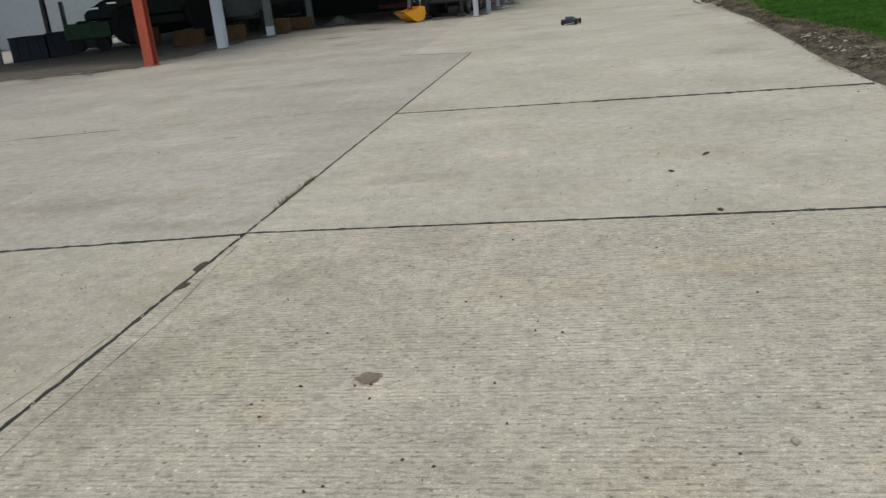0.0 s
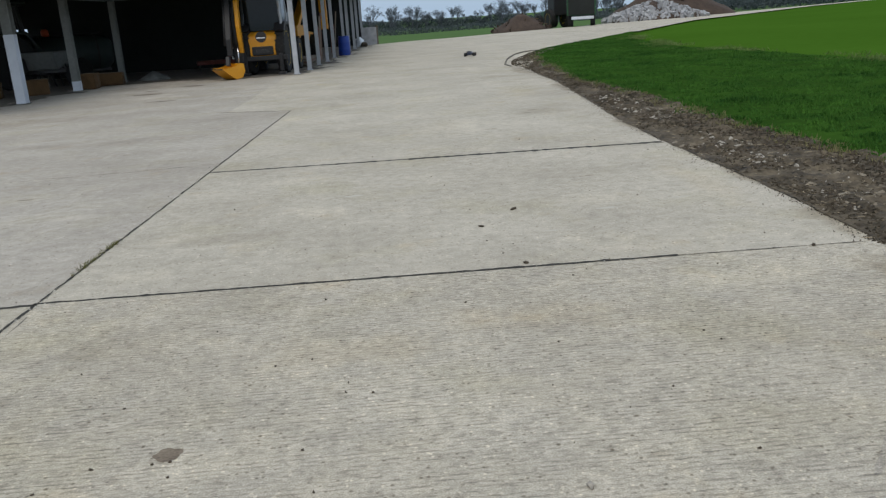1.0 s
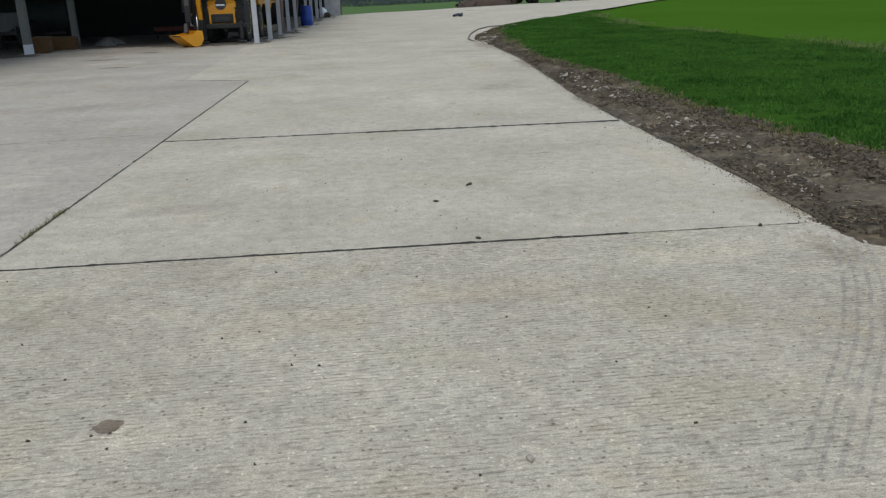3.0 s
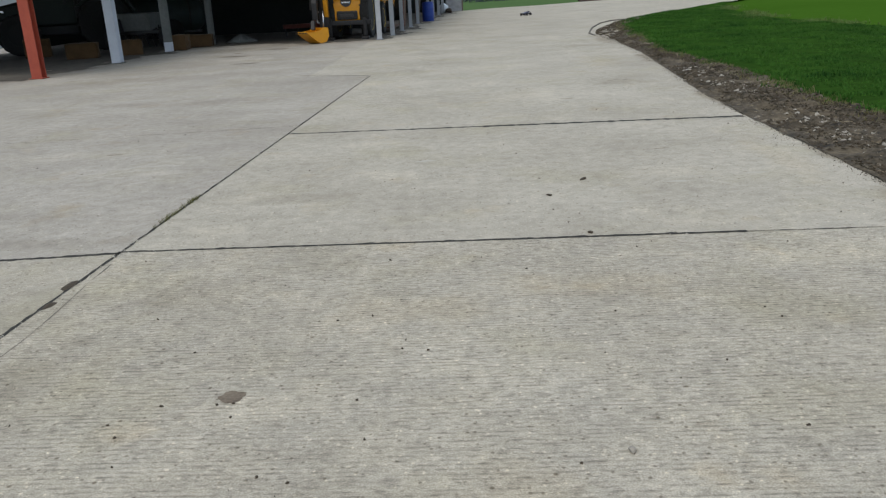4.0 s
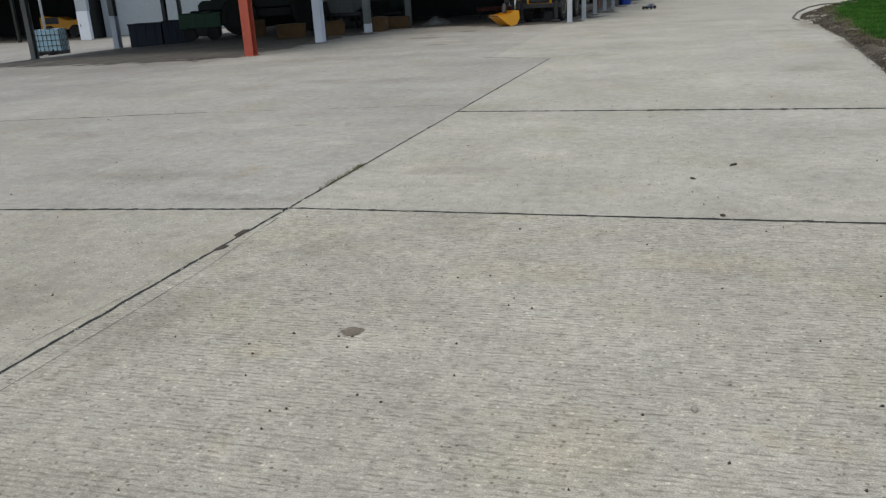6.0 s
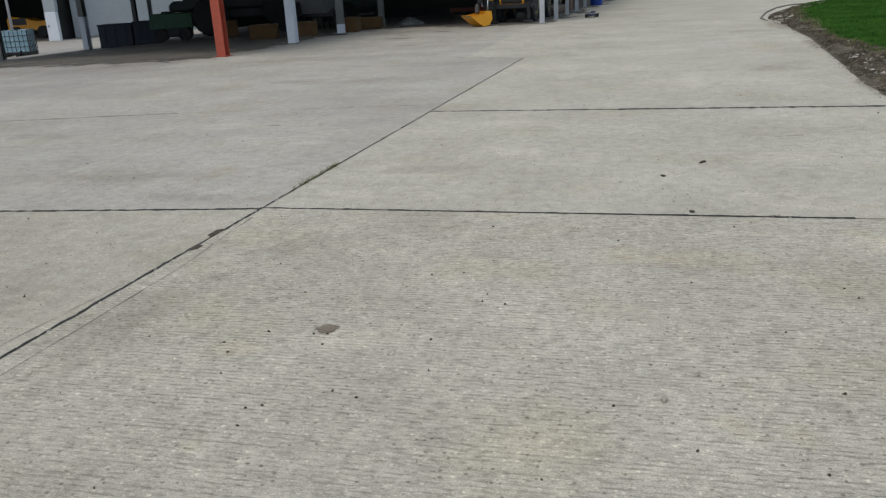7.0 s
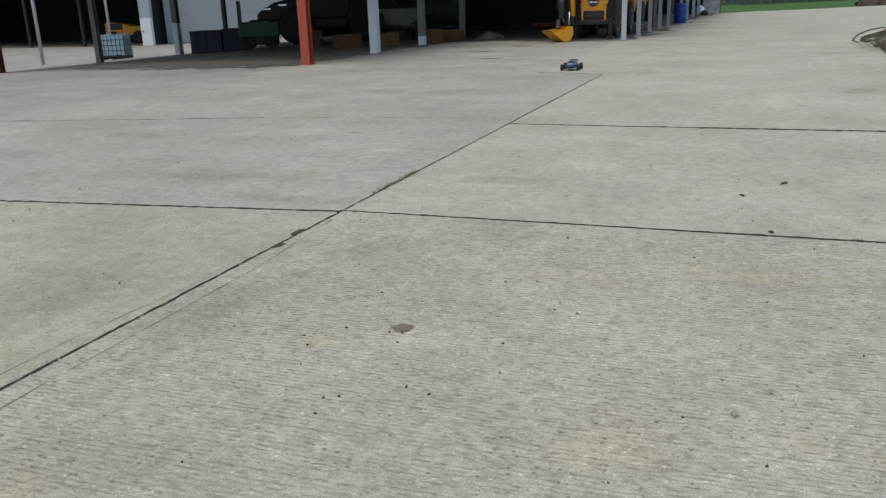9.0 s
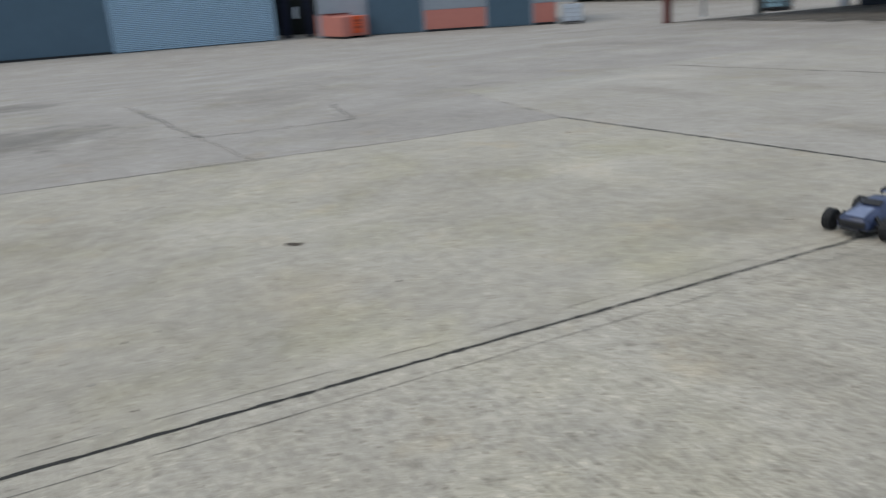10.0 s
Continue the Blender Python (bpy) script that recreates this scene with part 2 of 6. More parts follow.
LEFTBAY = concrete_material("half_worn_concrete", 0.92, 0.2, 0.6, 0.0, 0.2, rake=0.25, stains=(
    (-3.2, 3.2, 0.6, 0.8, DIRTY), (-2.75, 2.2, 0.16, 1.4, PALE), (-4.9, 3.3, 1.0, 0.5, PALE), (-3.6, 0.3, 0.7, 0.5, WARM), (-6.3, 1.5, 0.7, 1.2, PALE), (-5.5, -1.0, 1.1, 0.8, DIRTY)))
# Brown for the lip's painted shadow line, and for the dark kerb.
LIPSHADOW_KERB = material("lip_shadow_and_kerb", (0.20, 0.185, 0.155), (0.10, 0.09, 0.075), rough=0.95, big=4, fine=50)
JOINT = material("joint_filler", (0.045, 0.042, 0.036), (0.02, 0.019, 0.016), rough=0.9, fine=40)
# Floor colour holds trodden dirt and the sheds' shade together.
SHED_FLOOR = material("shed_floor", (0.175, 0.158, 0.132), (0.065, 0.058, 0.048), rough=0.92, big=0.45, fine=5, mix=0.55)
SOIL = material("verge_soil", (0.140, 0.112, 0.074), (0.014, 0.011, 0.008), rough=0.95, big=2.6, fine=15, bump=1.0, mix=0.70)
GRASS = material("grass_turf", (0.036, 0.092, 0.014), (0.014, 0.036, 0.008), rough=0.9, big=0.7, fine=8, bump=1.0, spec=0.0)
BLADE = material("grass_blade", (0.066, 0.172, 0.028), (0.016, 0.058, 0.013), rough=0.8, big=0.75, fine=5, bump=0, spec=0.03, mix=0.72)
STRAWY = material("dry_grass", (0.25, 0.215, 0.11), (0.10, 0.11, 0.035), rough=0.9, big=0.8, fine=5, bump=0)
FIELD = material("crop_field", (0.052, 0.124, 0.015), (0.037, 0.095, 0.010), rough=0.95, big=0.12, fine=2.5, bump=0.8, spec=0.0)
# Paler, bluer copy of the field colour; distance haze is put into it.
HAZYFIELD = material("haze_tinted_field", (0.088, 0.150, 0.060), (0.070, 0.125, 0.050), rough=0.95, big=0.05, fine=0.4, bump=0.4, spec=0.0)
ROUGHGRASS = material("rough_grass", (0.155, 0.215, 0.060), (0.07, 0.13, 0.03), rough=0.9, big=0.8, fine=5, bump=0)
STALK = material("bleached_stalk", (0.36, 0.30, 0.20), (0.16, 0.125, 0.085), rough=0.9, big=3, fine=9, bump=0)
CLAY = material("dried_clay", (0.27, 0.235, 0.18), (0.16, 0.135, 0.10), rough=0.95, big=5, fine=30, bump=0.4)
LITTER = material("dead_leaf", (0.10, 0.073, 0.05), (0.03, 0.033, 0.023), rough=0.95, big=2, fine=9, bump=0)
STONE = material("loose_stone", (0.42, 0.39, 0.34), (0.22, 0.2, 0.17), rough=0.9, fine=30)
PALESTONE = material("pale_broken_stone", (0.42, 0.39, 0.34), (0.26, 0.24, 0.20), rough=0.9, fine=30)
DEBRIS = material("dry_mud", (0.09, 0.07, 0.05), (0.04, 0.032, 0.023), rough=0.95, fine=40, bump=0.5)
GALV = material("galvanised_steel", (0.48, 0.50, 0.53), (0.33, 0.35, 0.38), rough=0.5, metal=0.3, big=1, fine=9)
GREYPOST = material("weathered_grey_paint", (0.20, 0.21, 0.20), (0.11, 0.115, 0.11), rough=0.7, big=1, fine=9)
WHITEPAINT = material("white_paint", (0.62, 0.66, 0.72), (0.5, 0.54, 0.6), rough=0.6, fine=6)
REDPAINT = material("red_oxide_paint", (0.42, 0.085, 0.045), (0.29, 0.055, 0.035), rough=0.6, fine=8)
DARKRED = material("dark_red_paint", (0.17, 0.04, 0.03), (0.10, 0.025, 0.02), rough=0.6, fine=8)
# Near-black puts shed-interior shade into walls and screens; also a dark trailer tailgate.
DARK_AND_SHADE = material("dark_sheet_and_shade", (0.022, 0.026, 0.025), (0.012, 0.014, 0.013), rough=0.9, big=0.4, fine=4)
ROOFSHEET = material("fibre_cement_roof", (0.10, 0.10, 0.10), (0.06, 0.06, 0.06), rough=0.9)
TIMBER = material("grey_timber", (0.16, 0.13, 0.10), (0.08, 0.065, 0.05), rough=0.85, fine=8)
YELLOW = material("machine_yellow", (0.72, 0.33, 0.015), (0.58, 0.24, 0.012), rough=0.42, big=1.5, fine=9, bump=0.03)
RIMYELLOW = material("rim_yellow", (0.80, 0.56, 0.02), (0.66, 0.43, 0.02), rough=0.45, fine=9, bump=0.03)
BLACK = material("black_plastic", (0.022, 0.022, 0.024), (0.012, 0.012, 0.013), rough=0.5, fine=20, bump=0.05)
RUBBER = material("tyre_rubber", (0.025, 0.025, 0.025), (0.014, 0.014, 0.014), rough=0.85, fine=20)
STEELDARK = material("dark_steel", (0.07, 0.07, 0.075), (0.035, 0.033, 0.03), rough=0.45, metal=0.6, fine=12)
CHROME = material("bright_rod", (0.65, 0.66, 0.68), (0.5, 0.5, 0.52), rough=0.2, metal=1.0, bump=0)
MACHGREEN = material("machine_green", (0.018, 0.085, 0.035), (0.012, 0.05, 0.022), rough=0.45, fine=8)
TANKER = material("faded_green_grey", (0.035, 0.05, 0.047), (0.02, 0.03, 0.028), rough=0.6, fine=5)
STRAW = material("straw", (0.115, 0.064, 0.026), (0.06, 0.034, 0.013), rough=0.95, big=3, fine=40, bump=0.8)
BLUEBIN = material("blue_plastic", (0.012, 0.055, 0.33), (0.01, 0.035, 0.2), rough=0.4, fine=6)
TUBBLUE = material("dark_blue_tub", (0.007, 0.017, 0.034), (0.004, 0.009, 0.018), rough=0.6)
IBCWHITE = material("milky_plastic", (0.66, 0.70, 0.74), (0.52, 0.57, 0.62), rough=0.4, fine=4)
IBCBLUE = material("pale_blue_plastic", (0.32, 0.50, 0.60), (0.22, 0.37, 0.46), rough=0.45, fine=4)
CLADWHITE = material("grey_white_cladding", (0.31, 0.345, 0.38), (0.26, 0.29, 0.32), rough=0.6, big=0.4, fine=3, bump=0.03)
CLADBLUE = material("slate_blue_steel", (0.072, 0.125, 0.170), (0.060, 0.105, 0.145), rough=0.5, big=0.5, fine=3, bump=0.03)
SALMON = material("salmon_panel", (0.54, 0.205, 0.16), (0.46, 0.165, 0.13), rough=0.65, big=0.5, fine=4, bump=0.05)
ORANGE = material("signal_orange", (0.70, 0.11, 0.03), (0.55, 0.08, 0.025), rough=0.5)
SHUTTER = material("shutter_blue_grey", (0.37, 0.52, 0.64), (0.31, 0.45, 0.57), rough=0.45, metal=0.1, big=0.4, fine=4, bump=0.02)
NAVY = material("navy_fabric", (0.012, 0.016, 0.04), (0.008, 0.01, 0.02), rough=0.9)
SPOIL = material("spoil_earth", (0.085, 0.06, 0.046), (0.035, 0.025, 0.02), rough=0.95, big=1.2, fine=7, bump=1)
RUBBLE = material("broken_concrete", (0.42, 0.43, 0.44), (0.2, 0.2, 0.21), rough=0.9, big=0.6, fine=4)
# Blue-grey of far twigs and hedges has distance haze mixed into it.
HAZY_TWIGS = material("haze_tinted_twigs", (0.14, 0.16, 0.185), (0.095, 0.11, 0.13), rough=0.95, bump=0)
HAZY_HEDGE = material("haze_tinted_hedge", (0.12, 0.15, 0.155), (0.10, 0.125, 0.132), rough=0.95, big=0.3, fine=2)
GLASS = material("tinted_glass", (0.012, 0.017, 0.02), (0.008, 0.011, 0.013), rough=0.08, bump=0, spec=0.35)
for thin in (HAZY_TWIGS, HAZY_HEDGE):
    # translucent half evens out the lit and dark sides of twigs and hedge
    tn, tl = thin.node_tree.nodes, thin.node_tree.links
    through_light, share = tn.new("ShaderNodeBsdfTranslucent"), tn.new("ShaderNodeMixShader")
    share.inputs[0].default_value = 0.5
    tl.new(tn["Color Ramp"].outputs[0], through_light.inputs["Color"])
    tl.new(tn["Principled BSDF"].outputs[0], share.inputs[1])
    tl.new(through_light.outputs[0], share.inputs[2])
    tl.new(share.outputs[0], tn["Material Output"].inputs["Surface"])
BUGGYBLUE = material("buggy_shell_blue", (0.045, 0.062, 0.13), (0.018, 0.025, 0.05), rough=0.3, big=9, fine=40, bump=0.02, mix=0.6)
BUGGYSILVER = material("buggy_shell_silver", (0.22, 0.26, 0.37), (0.10, 0.12, 0.20), rough=0.3, big=9, fine=40, bump=0.02)
WEED = material("weed_leaf", (0.16, 0.15, 0.05), (0.08, 0.085, 0.028), rough=0.8, bump=0)


# ---- building blocks ----
def fall(x, y):
    """The yard's surface: level, then falling away to the west."""
    s = min(max((-x - 11) / 30.0, 0.0), 1.0)
    return -1.25 * s * s * (3 - 2 * s)


def part(name, bm, mat, parent=None, label="", smooth=False):
    """Links a bmesh as one mesh object, under a thing or a part."""
    me = bpy.data.meshes.new(name)
    bm.to_mesh(me)
    bm.free()
    for p in me.polygons:
        p.use_smooth = smooth
    me.materials.append(mat)
    ob = new(name, me)
    if parent is not None:
        ob.parent = parent
    if label:
        ob["label"] = label
    return ob


def thing(name, label, category, m, group=""):
    ob = new(name)
    ob.matrix_basis = m
    return tagged(ob, label, category, group)


def box(bm, x, y, z, sx, sy, sz, bevel=0.0, turn=None):
    """A box centred at x, y with its underside at z."""
    m = Matrix.Translation((x, y, z + sz / 2)) @ (turn or Matrix()) @ Matrix.Diagonal((sx, sy, sz, 1))
    vs = bmesh.ops.create_cube(bm, size=1, matrix=m)["verts"]
    if bevel:
        es = {e for v in vs for e in v.link_edges}
        bmesh.ops.bevel(bm, geom=list(es), offset=bevel, segments=2, profile=0.5, affect="EDGES")
    return bm


def rod(bm, a, b, r, r2=None, seg=12):
    a, b = Vector(a), Vector(b)
    d = b - a
    m = Matrix.Translation((a + b) / 2) @ d.to_track_quat("Z", "Y").to_matrix().to_4x4()
    bmesh.ops.create_cone(bm, cap_ends=True, segments=seg, radius1=r, radius2=r if r2 is None else r2, depth=d.length, matrix=m)
    return bm


def prism(bm, pts, z0, z1, bevel=0.0):
    """An upright prism on a plan outline."""
    f = bm.faces.new([bm.verts.new((x, y, z0)) for x, y in pts])
    up = bmesh.ops.extrude_face_region(bm, geom=[f])["geom"]
    vs = [g for g in up if isinstance(g, bmesh.types.BMVert)]
    bmesh.ops.translate(bm, verts=vs, vec=(0, 0, z1 - z0))
    bmesh.ops.recalc_face_normals(bm, faces=bm.faces)
    return bm


def profile(bm, pts, width, y0=0.0):
    """A side outline in x, z, extruded along y by width about y0."""
    f = bm.faces.new([bm.verts.new((x, y0 - width / 2, z)) for x, z in pts])
    up = bmesh.ops.extrude_face_region(bm, geom=[f])["geom"]
    vs = [g for g in up if isinstance(g, bmesh.types.BMVert)]
    bmesh.ops.translate(bm, verts=vs, vec=(0, width, 0))
    bmesh.ops.recalc_face_normals(bm, faces=bm.faces)
    return bm


def soften(bm, offset, segments=2):
    bmesh.ops.bevel(bm, geom=[e for e in bm.edges if len(e.link_faces) == 2 and e.calc_face_angle(0) > 0.5], offset=offset, segments=segments, profile=0.5, affect="EDGES")
    return bm


def lathe(bm, pts, seg=28, axis="Y"):
    """Turns a list of radius, offset round an axis."""
    rings = []
    for r, o in pts:
        ring = []
        for i in range(seg):
            a = 2 * math.pi * i / seg
            c, s = r * math.cos(a), r * math.sin(a)
            ring.append(bm.verts.new((c, o, s) if axis == "Y" else (c, s, o)))
        rings.append(ring)
    for a, b in zip(rings, rings[1:]):
        for i in range(seg):
            bm.faces.new((a[i], a[(i + 1) % seg], b[(i + 1) % seg], b[i]))
    for ring in (rings[0], rings[-1]):
        bm.faces.new(ring)
    bmesh.ops.recalc_face_normals(bm, faces=bm.faces)
    return bm


def lump(bm, x, y, z, sx, sy, sz, rng, sub=2, rough=0.25):
    """An uneven stone or clod."""
    vs = bmesh.ops.create_icosphere(bm, subdivisions=sub, radius=1)["verts"]
    off = Vector((rng.uniform(0, 99), rng.uniform(0, 99), 0))
    a = rng.uniform(0, 6.3)
    rot = Matrix.Rotation(a, 3, "Z")
    for v in vs:
        k = 1 + rough * noise.noise(v.co * 1.3 + off) * 2
        c = rot @ Vector((v.co.x * sx * k, v.co.y * sy * k, v.co.z * sz * k))
        v.co = c + Vector((x, y, z))
    return bm


def sheet(name, xs, ys, height, mat, keep=None):
    """A surface over a plan grid."""
    index, verts, faces = {}, [], []
    for j, y in enumerate(ys):
        for i, x in enumerate(xs):
            index[i, j] = len(verts)
            verts.append((x, y, height(x, y)))
    for j in range(len(ys) - 1):
        for i in range(len(xs) - 1):
            if keep is None or keep((xs[i] + xs[i + 1]) / 2, (ys[j] + ys[j + 1]) / 2):
                faces.append((index[i, j], index[i + 1, j], index[i + 1, j + 1], index[i, j + 1]))
    me = bpy.data.meshes.new(name)
    me.from_pydata(verts, [], faces)
    for p in me.polygons:
        p.use_smooth = True
    me.materials.append(mat)
    return new(name, me)


def lerp_line(pts, y):
    """x on a polyline given by points of rising y."""
    if y <= pts[0][1]:
        return pts[0][0]
    for (x0, y0), (x1, y1) in zip(pts, pts[1:]):
        if y <= y1:
            return x0 + (x1 - x0) * (y - y0) / (y1 - y0)
    return pts[-1][0]


# ---- the ground ----
EDGE = [(3.42, 5.1), (3.5, 7), (3.49, 9.85), (3.53, 12), (3.85, 16), (4.08, 19.1), (4.15, 23.3), (4.05, 26.3), (4.3, 28), (4.8, 29.9), (5.73, 32.3), (6.74, 34.7), (10.55, 41.8), (25.6, 68.2), (51.8, 99.4), (80, 128)]
TURF = [(5.6, 4.0), (5.2, 6.5), (4.85, 8.2), (4.65, 10.6), (4.74, 14.5), (4.45, 18.8), (5.1, 26.7), (5.6, 30.5), (5.95, 32.4), (6.8, 34.8), (10.6, 41.9), (25.7, 68.3), (51.9, 99.5), (80.1, 128.1)]
FIELDLINE = [(11.9, 0), (11.5, 18.2), (10.9, 25.4), (10.5, 30), (11.4, 38), (13.0, 44), (14.6, 48.5), (25.8, 68.4), (52.0, 99.6), (80.2, 128.2)]
FARLINE = [(-0.3, 57.5), (5.2, 64.1), (9.3, 69.3), (14.4, 73.5), (21, 80), (46, 101), (74, 130)]


EDGE_FINE = [(lerp_line(EDGE, 5.0 + 0.25 * i), 5.0 + 0.25 * i) for i in range(120)]


def land(x, y):
    """The lie of the land round the yard."""
    start = 60 + 0.85 * max(0.0, x - 5)
    d = max(0.0, y - start)
    far = -4.6 * min(1.0, d / 260.0)
    z = fall(x, y) + far
    west = max(0.0, -x - 95)
    return z - 0.012 * west


def steps(a, b, fine0, fine1, fine, coarse):
    out, v = [], a
    while v < b:
        out.append(v)
        v += fine if fine0 <= v < fine1 else coarse
    return out + [b]


ground = sheet("ground", steps(-900, 900, -60, 90, 2.5, 30), steps(-400, 1500, -40, 140, 2.5, 30), lambda x, y: land(x, y) - 0.10 + (0.11 if x > lerp_line(FIELDLINE, y) + 1.2 and y > -30 else 0.0), FIELD)
# ground beyond the road takes the haze-tinted copy
ground.data.materials.append(HAZYFIELD)
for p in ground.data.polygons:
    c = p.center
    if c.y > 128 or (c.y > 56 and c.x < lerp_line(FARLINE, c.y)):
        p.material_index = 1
tagged(ground, "flat green crop field reaching to the horizon", "field", kind="structure")


def relief(x, y, u, bumps):
    """Uneven rise of loose ground, fading towards its near edge."""
    grip = bumps * min(1.0, 0.2 + 6 * u)
    return grip * (noise.noise(Vector((x * 3.1, y * 3.1, 0))) + 0.6 * noise.noise(Vector((x * 9, y * 9, 5))) + 0.45 * noise.noise(Vector((x * 23, y * 23, 8))))


def strip(name, left, right, ys, lift, mat, cols=10, bumps=0.0):
    """A sheet between two polylines of x over y."""
    verts, faces = [], []
    for y in ys:
        a, b = lerp_line(left, y), lerp_line(right, y)
        for i in range(cols + 1):
            x = a + (b - a) * i / cols
            verts.append((x, y, land(x, y) + lift(i / cols) + relief(x, y, i / cols, bumps)))
    w = cols + 1
    for j in range(len(ys) - 1):
        for i in range(cols):
            faces.append((j * w + i, j * w + i + 1, j * w + w + i + 1, j * w + w + i))
    me = bpy.data.meshes.new(name)
    me.from_pydata(verts, [], faces)
    for p in me.polygons:
        p.use_smooth = True
    me.materials.append(mat)
    return new(name, me)


def ramp_steps(a, b, h0, g):
    out, v, h = [], a, h0
    while v < b:
        out.append(v)
        v += h
        h *= g
    return out + [b]


# the yard's broad concrete, and the road that leads out of it
yard = sheet("yard", steps(-95, -10.6, -46, 9, 1.25, 5), steps(-45, 57.5, -6, 57.5, 1.25, 4), lambda x, y: fall(x, y) - 0.006, WESTYARD, keep=None)
tagged(yard, "wide pale broom-finished concrete farmyard", "yard", kind="structure")
yard_front = sheet("yard_front", steps(-10.6, 9, -46, 9, 1.2, 5), steps(-45, 57.5, -6, 57.5, 1.25, 4), lambda x, y: fall(x, y) - 0.006, MIDYARD, keep=lambda x, y: x < lerp_line(EDGE, y) - 0.7 or y < 4.0)
tagged(yard_front, "pale worn concrete before the machinery shed", "yard", kind="structure")
yard_rim = strip("yard_rim", [(-3.2, y) for x, y in EDGE], EDGE, ramp_steps(5.02, 57.5, 0.25, 1.01), lambda u: -0.0045, CONCRETE, cols=14)
tagged(yard_rim, "worn concrete edge beside the verge", "yard", kind="structure")
apron = sheet("apron", [3.3, 5, 7, 9, 14], [-6, -2, 1, 3, 4.2, 5.0], lambda x, y: -0.0065, BROOMED)
tagged(apron, "concrete apron beside the grass verge", "yard", kind="structure")
road = strip("road", FARLINE, EDGE, ramp_steps(57.45, 128, 0.8, 1.02), lambda u: 0.0, CONCRETE, cols=8)
tagged(road, "pale concrete farm road curving away", "road", kind="structure")
verge_soil = strip("verge_soil", [(x - 0.03 + 0.04 * noise.noise(Vector((1, y * 3.1, 2))) + 0.75 * min(1.0, max(0.0, (y - 23.2) / 3.5)), y) for x, y in EDGE_FINE], [(x + 0.05, y) for x, y in TURF], ramp_steps(5.0, 34.5, 0.05, 1.004), lambda u: 0.0035 + 0.045 * min(1, u * 2.5), SOIL, cols=44, bumps=0.055)
tagged(verge_soil, "bare rutted soil with dead litter along the concrete", "soil", kind="structure")


def corner_height(x, y):
    """Soil thinning out to nothing over the apron, ragged at its end."""
    front = 4.98 - 0.55 * min(1.0, max(0.0, (x - 3.2) / 0.4)) + 0.10 * noise.noise(Vector((x * 3, 2, 1))) + 0.05 * noise.noise(Vector((x * 11, 5, 1)))
    u = (y - front) * min(1.0, max(0.0, (x - 3.34) * 9 + (5.0 - y) * 4))
    return -0.012 + min(0.055, max(0.0, u * 0.16)) + (0.016 * noise.noise(Vector((x * 4, y * 4, 2))) + 0.012 * noise.noise(Vector((x * 14, y * 14, 3)))) * min(1.0, max(0.0, u * 5))


soil_patch = sheet("soil_patch", [3.2 + 0.05 * i for i in range(120)], [4.3 + 0.04 * i for i in range(38)], corner_height, SOIL)
tagged(soil_patch, "bare soil at the corner of the verge", "soil", kind="structure")
verge = strip("verge", TURF, [(x + 0.2, y) for x, y in FIELDLINE], ramp_steps(5.5, 48.3, 0.15, 1.012), lambda u: 0.03 + 0.03 * min(1, u * 10), GRASS, cols=16, bumps=0.03)
tagged(verge, "mown dark green grass verge", "grass", kind="structure")


def blades(name, label, count, place, hgt, mat, seed, wide=0.006):
    """Many small blades in one mesh."""
    rng = random.Random(seed)
    verts, faces = [], []
    for _ in range(count):
        p = place(rng)
        if p is None:
            continue
        x, y, z = p
        tuft = 1 + 0.9 * noise.noise(Vector((x * 3.3, y * 3.3, seed))) + 0.5 * noise.noise(Vector((x * 0.9, y * 0.9, seed + 7)))
        h, a, w = hgt * max(0.25, tuft) * rng.uniform(0.5, 1.25), rng.uniform(0, 6.28), wide * rng.uniform(0.7, 1.6)
        lean = h * rng.uniform(0.1, 0.8)
        b = rng.uniform(0, 6.28)
        dx, dy = math.cos(a) * w, math.sin(a) * w
        k = len(verts)
        verts += [(x - dx, y - dy, z), (x + dx, y + dy, z), (x + lean * math.cos(b), y + lean * math.sin(b), z + h)]
        faces.append((k, k + 1, k + 2))
    me = bpy.data.meshes.new(name)
    me.from_pydata(verts, [], faces)
    me.materials.append(mat)
    return tagged(new(name, me), label, "grass", kind="stuff")


def on_verge(rng):
    y = 6.0 + 34 * rng.random() ** 1.7
    a, b = lerp_line(TURF, y), lerp_line(FIELDLINE, y)
    x = a + (b - a) * rng.random()
    x -= (0.10 + 0.55 * max(0.0, noise.noise(Vector((1.5, y * 1.1, 3))))) * rng.random() * (x - a < 0.5)
    # worn and thin places
    if noise.noise(Vector((x * 1.1, y * 1.1, 15))) + 0.5 * noise.noise(Vector((x * 3.1, y * 3.1, 16))) < -0.42 + 0.5 * max(0.0, 0.25 - 0.35 * (x - a)):
        return None
    return (x, y, land(x, y) + 0.048)


def on_lip(rng):
    y = 6.2 + 26 * rng.random() ** 1.4
    x = lerp_line(TURF, y) - 0.06 + rng.gauss(0.0, 0.12)
    return (x, y, land(x, y) + 0.042)


def on_field_lip(rng):
    y = 8 + 34 * rng.random()
    x = lerp_line(FIELDLINE, y) + rng.gauss(0.1, 0.34) + 0.5 * noise.noise(Vector((4, y * 0.6, 2)))
    if noise.noise(Vector((x * 0.5, y * 0.5, 9))) < -0.05:
        return None
    return (x, y, land(x, y) + 0.03)


blades("grass", "short dense green grass blades", 150000, on_verge, 0.048, BLADE, 3, 0.009)
blades("dry_grass", "straw-coloured grass along the soil edge", 6000, on_lip, 0.05, STRAWY, 4, 0.006)
blades("field_margin_grass", "pale rough grass between verge and crop", 9000, on_field_lip, 0.10, ROUGHGRASS, 5, 0.014)


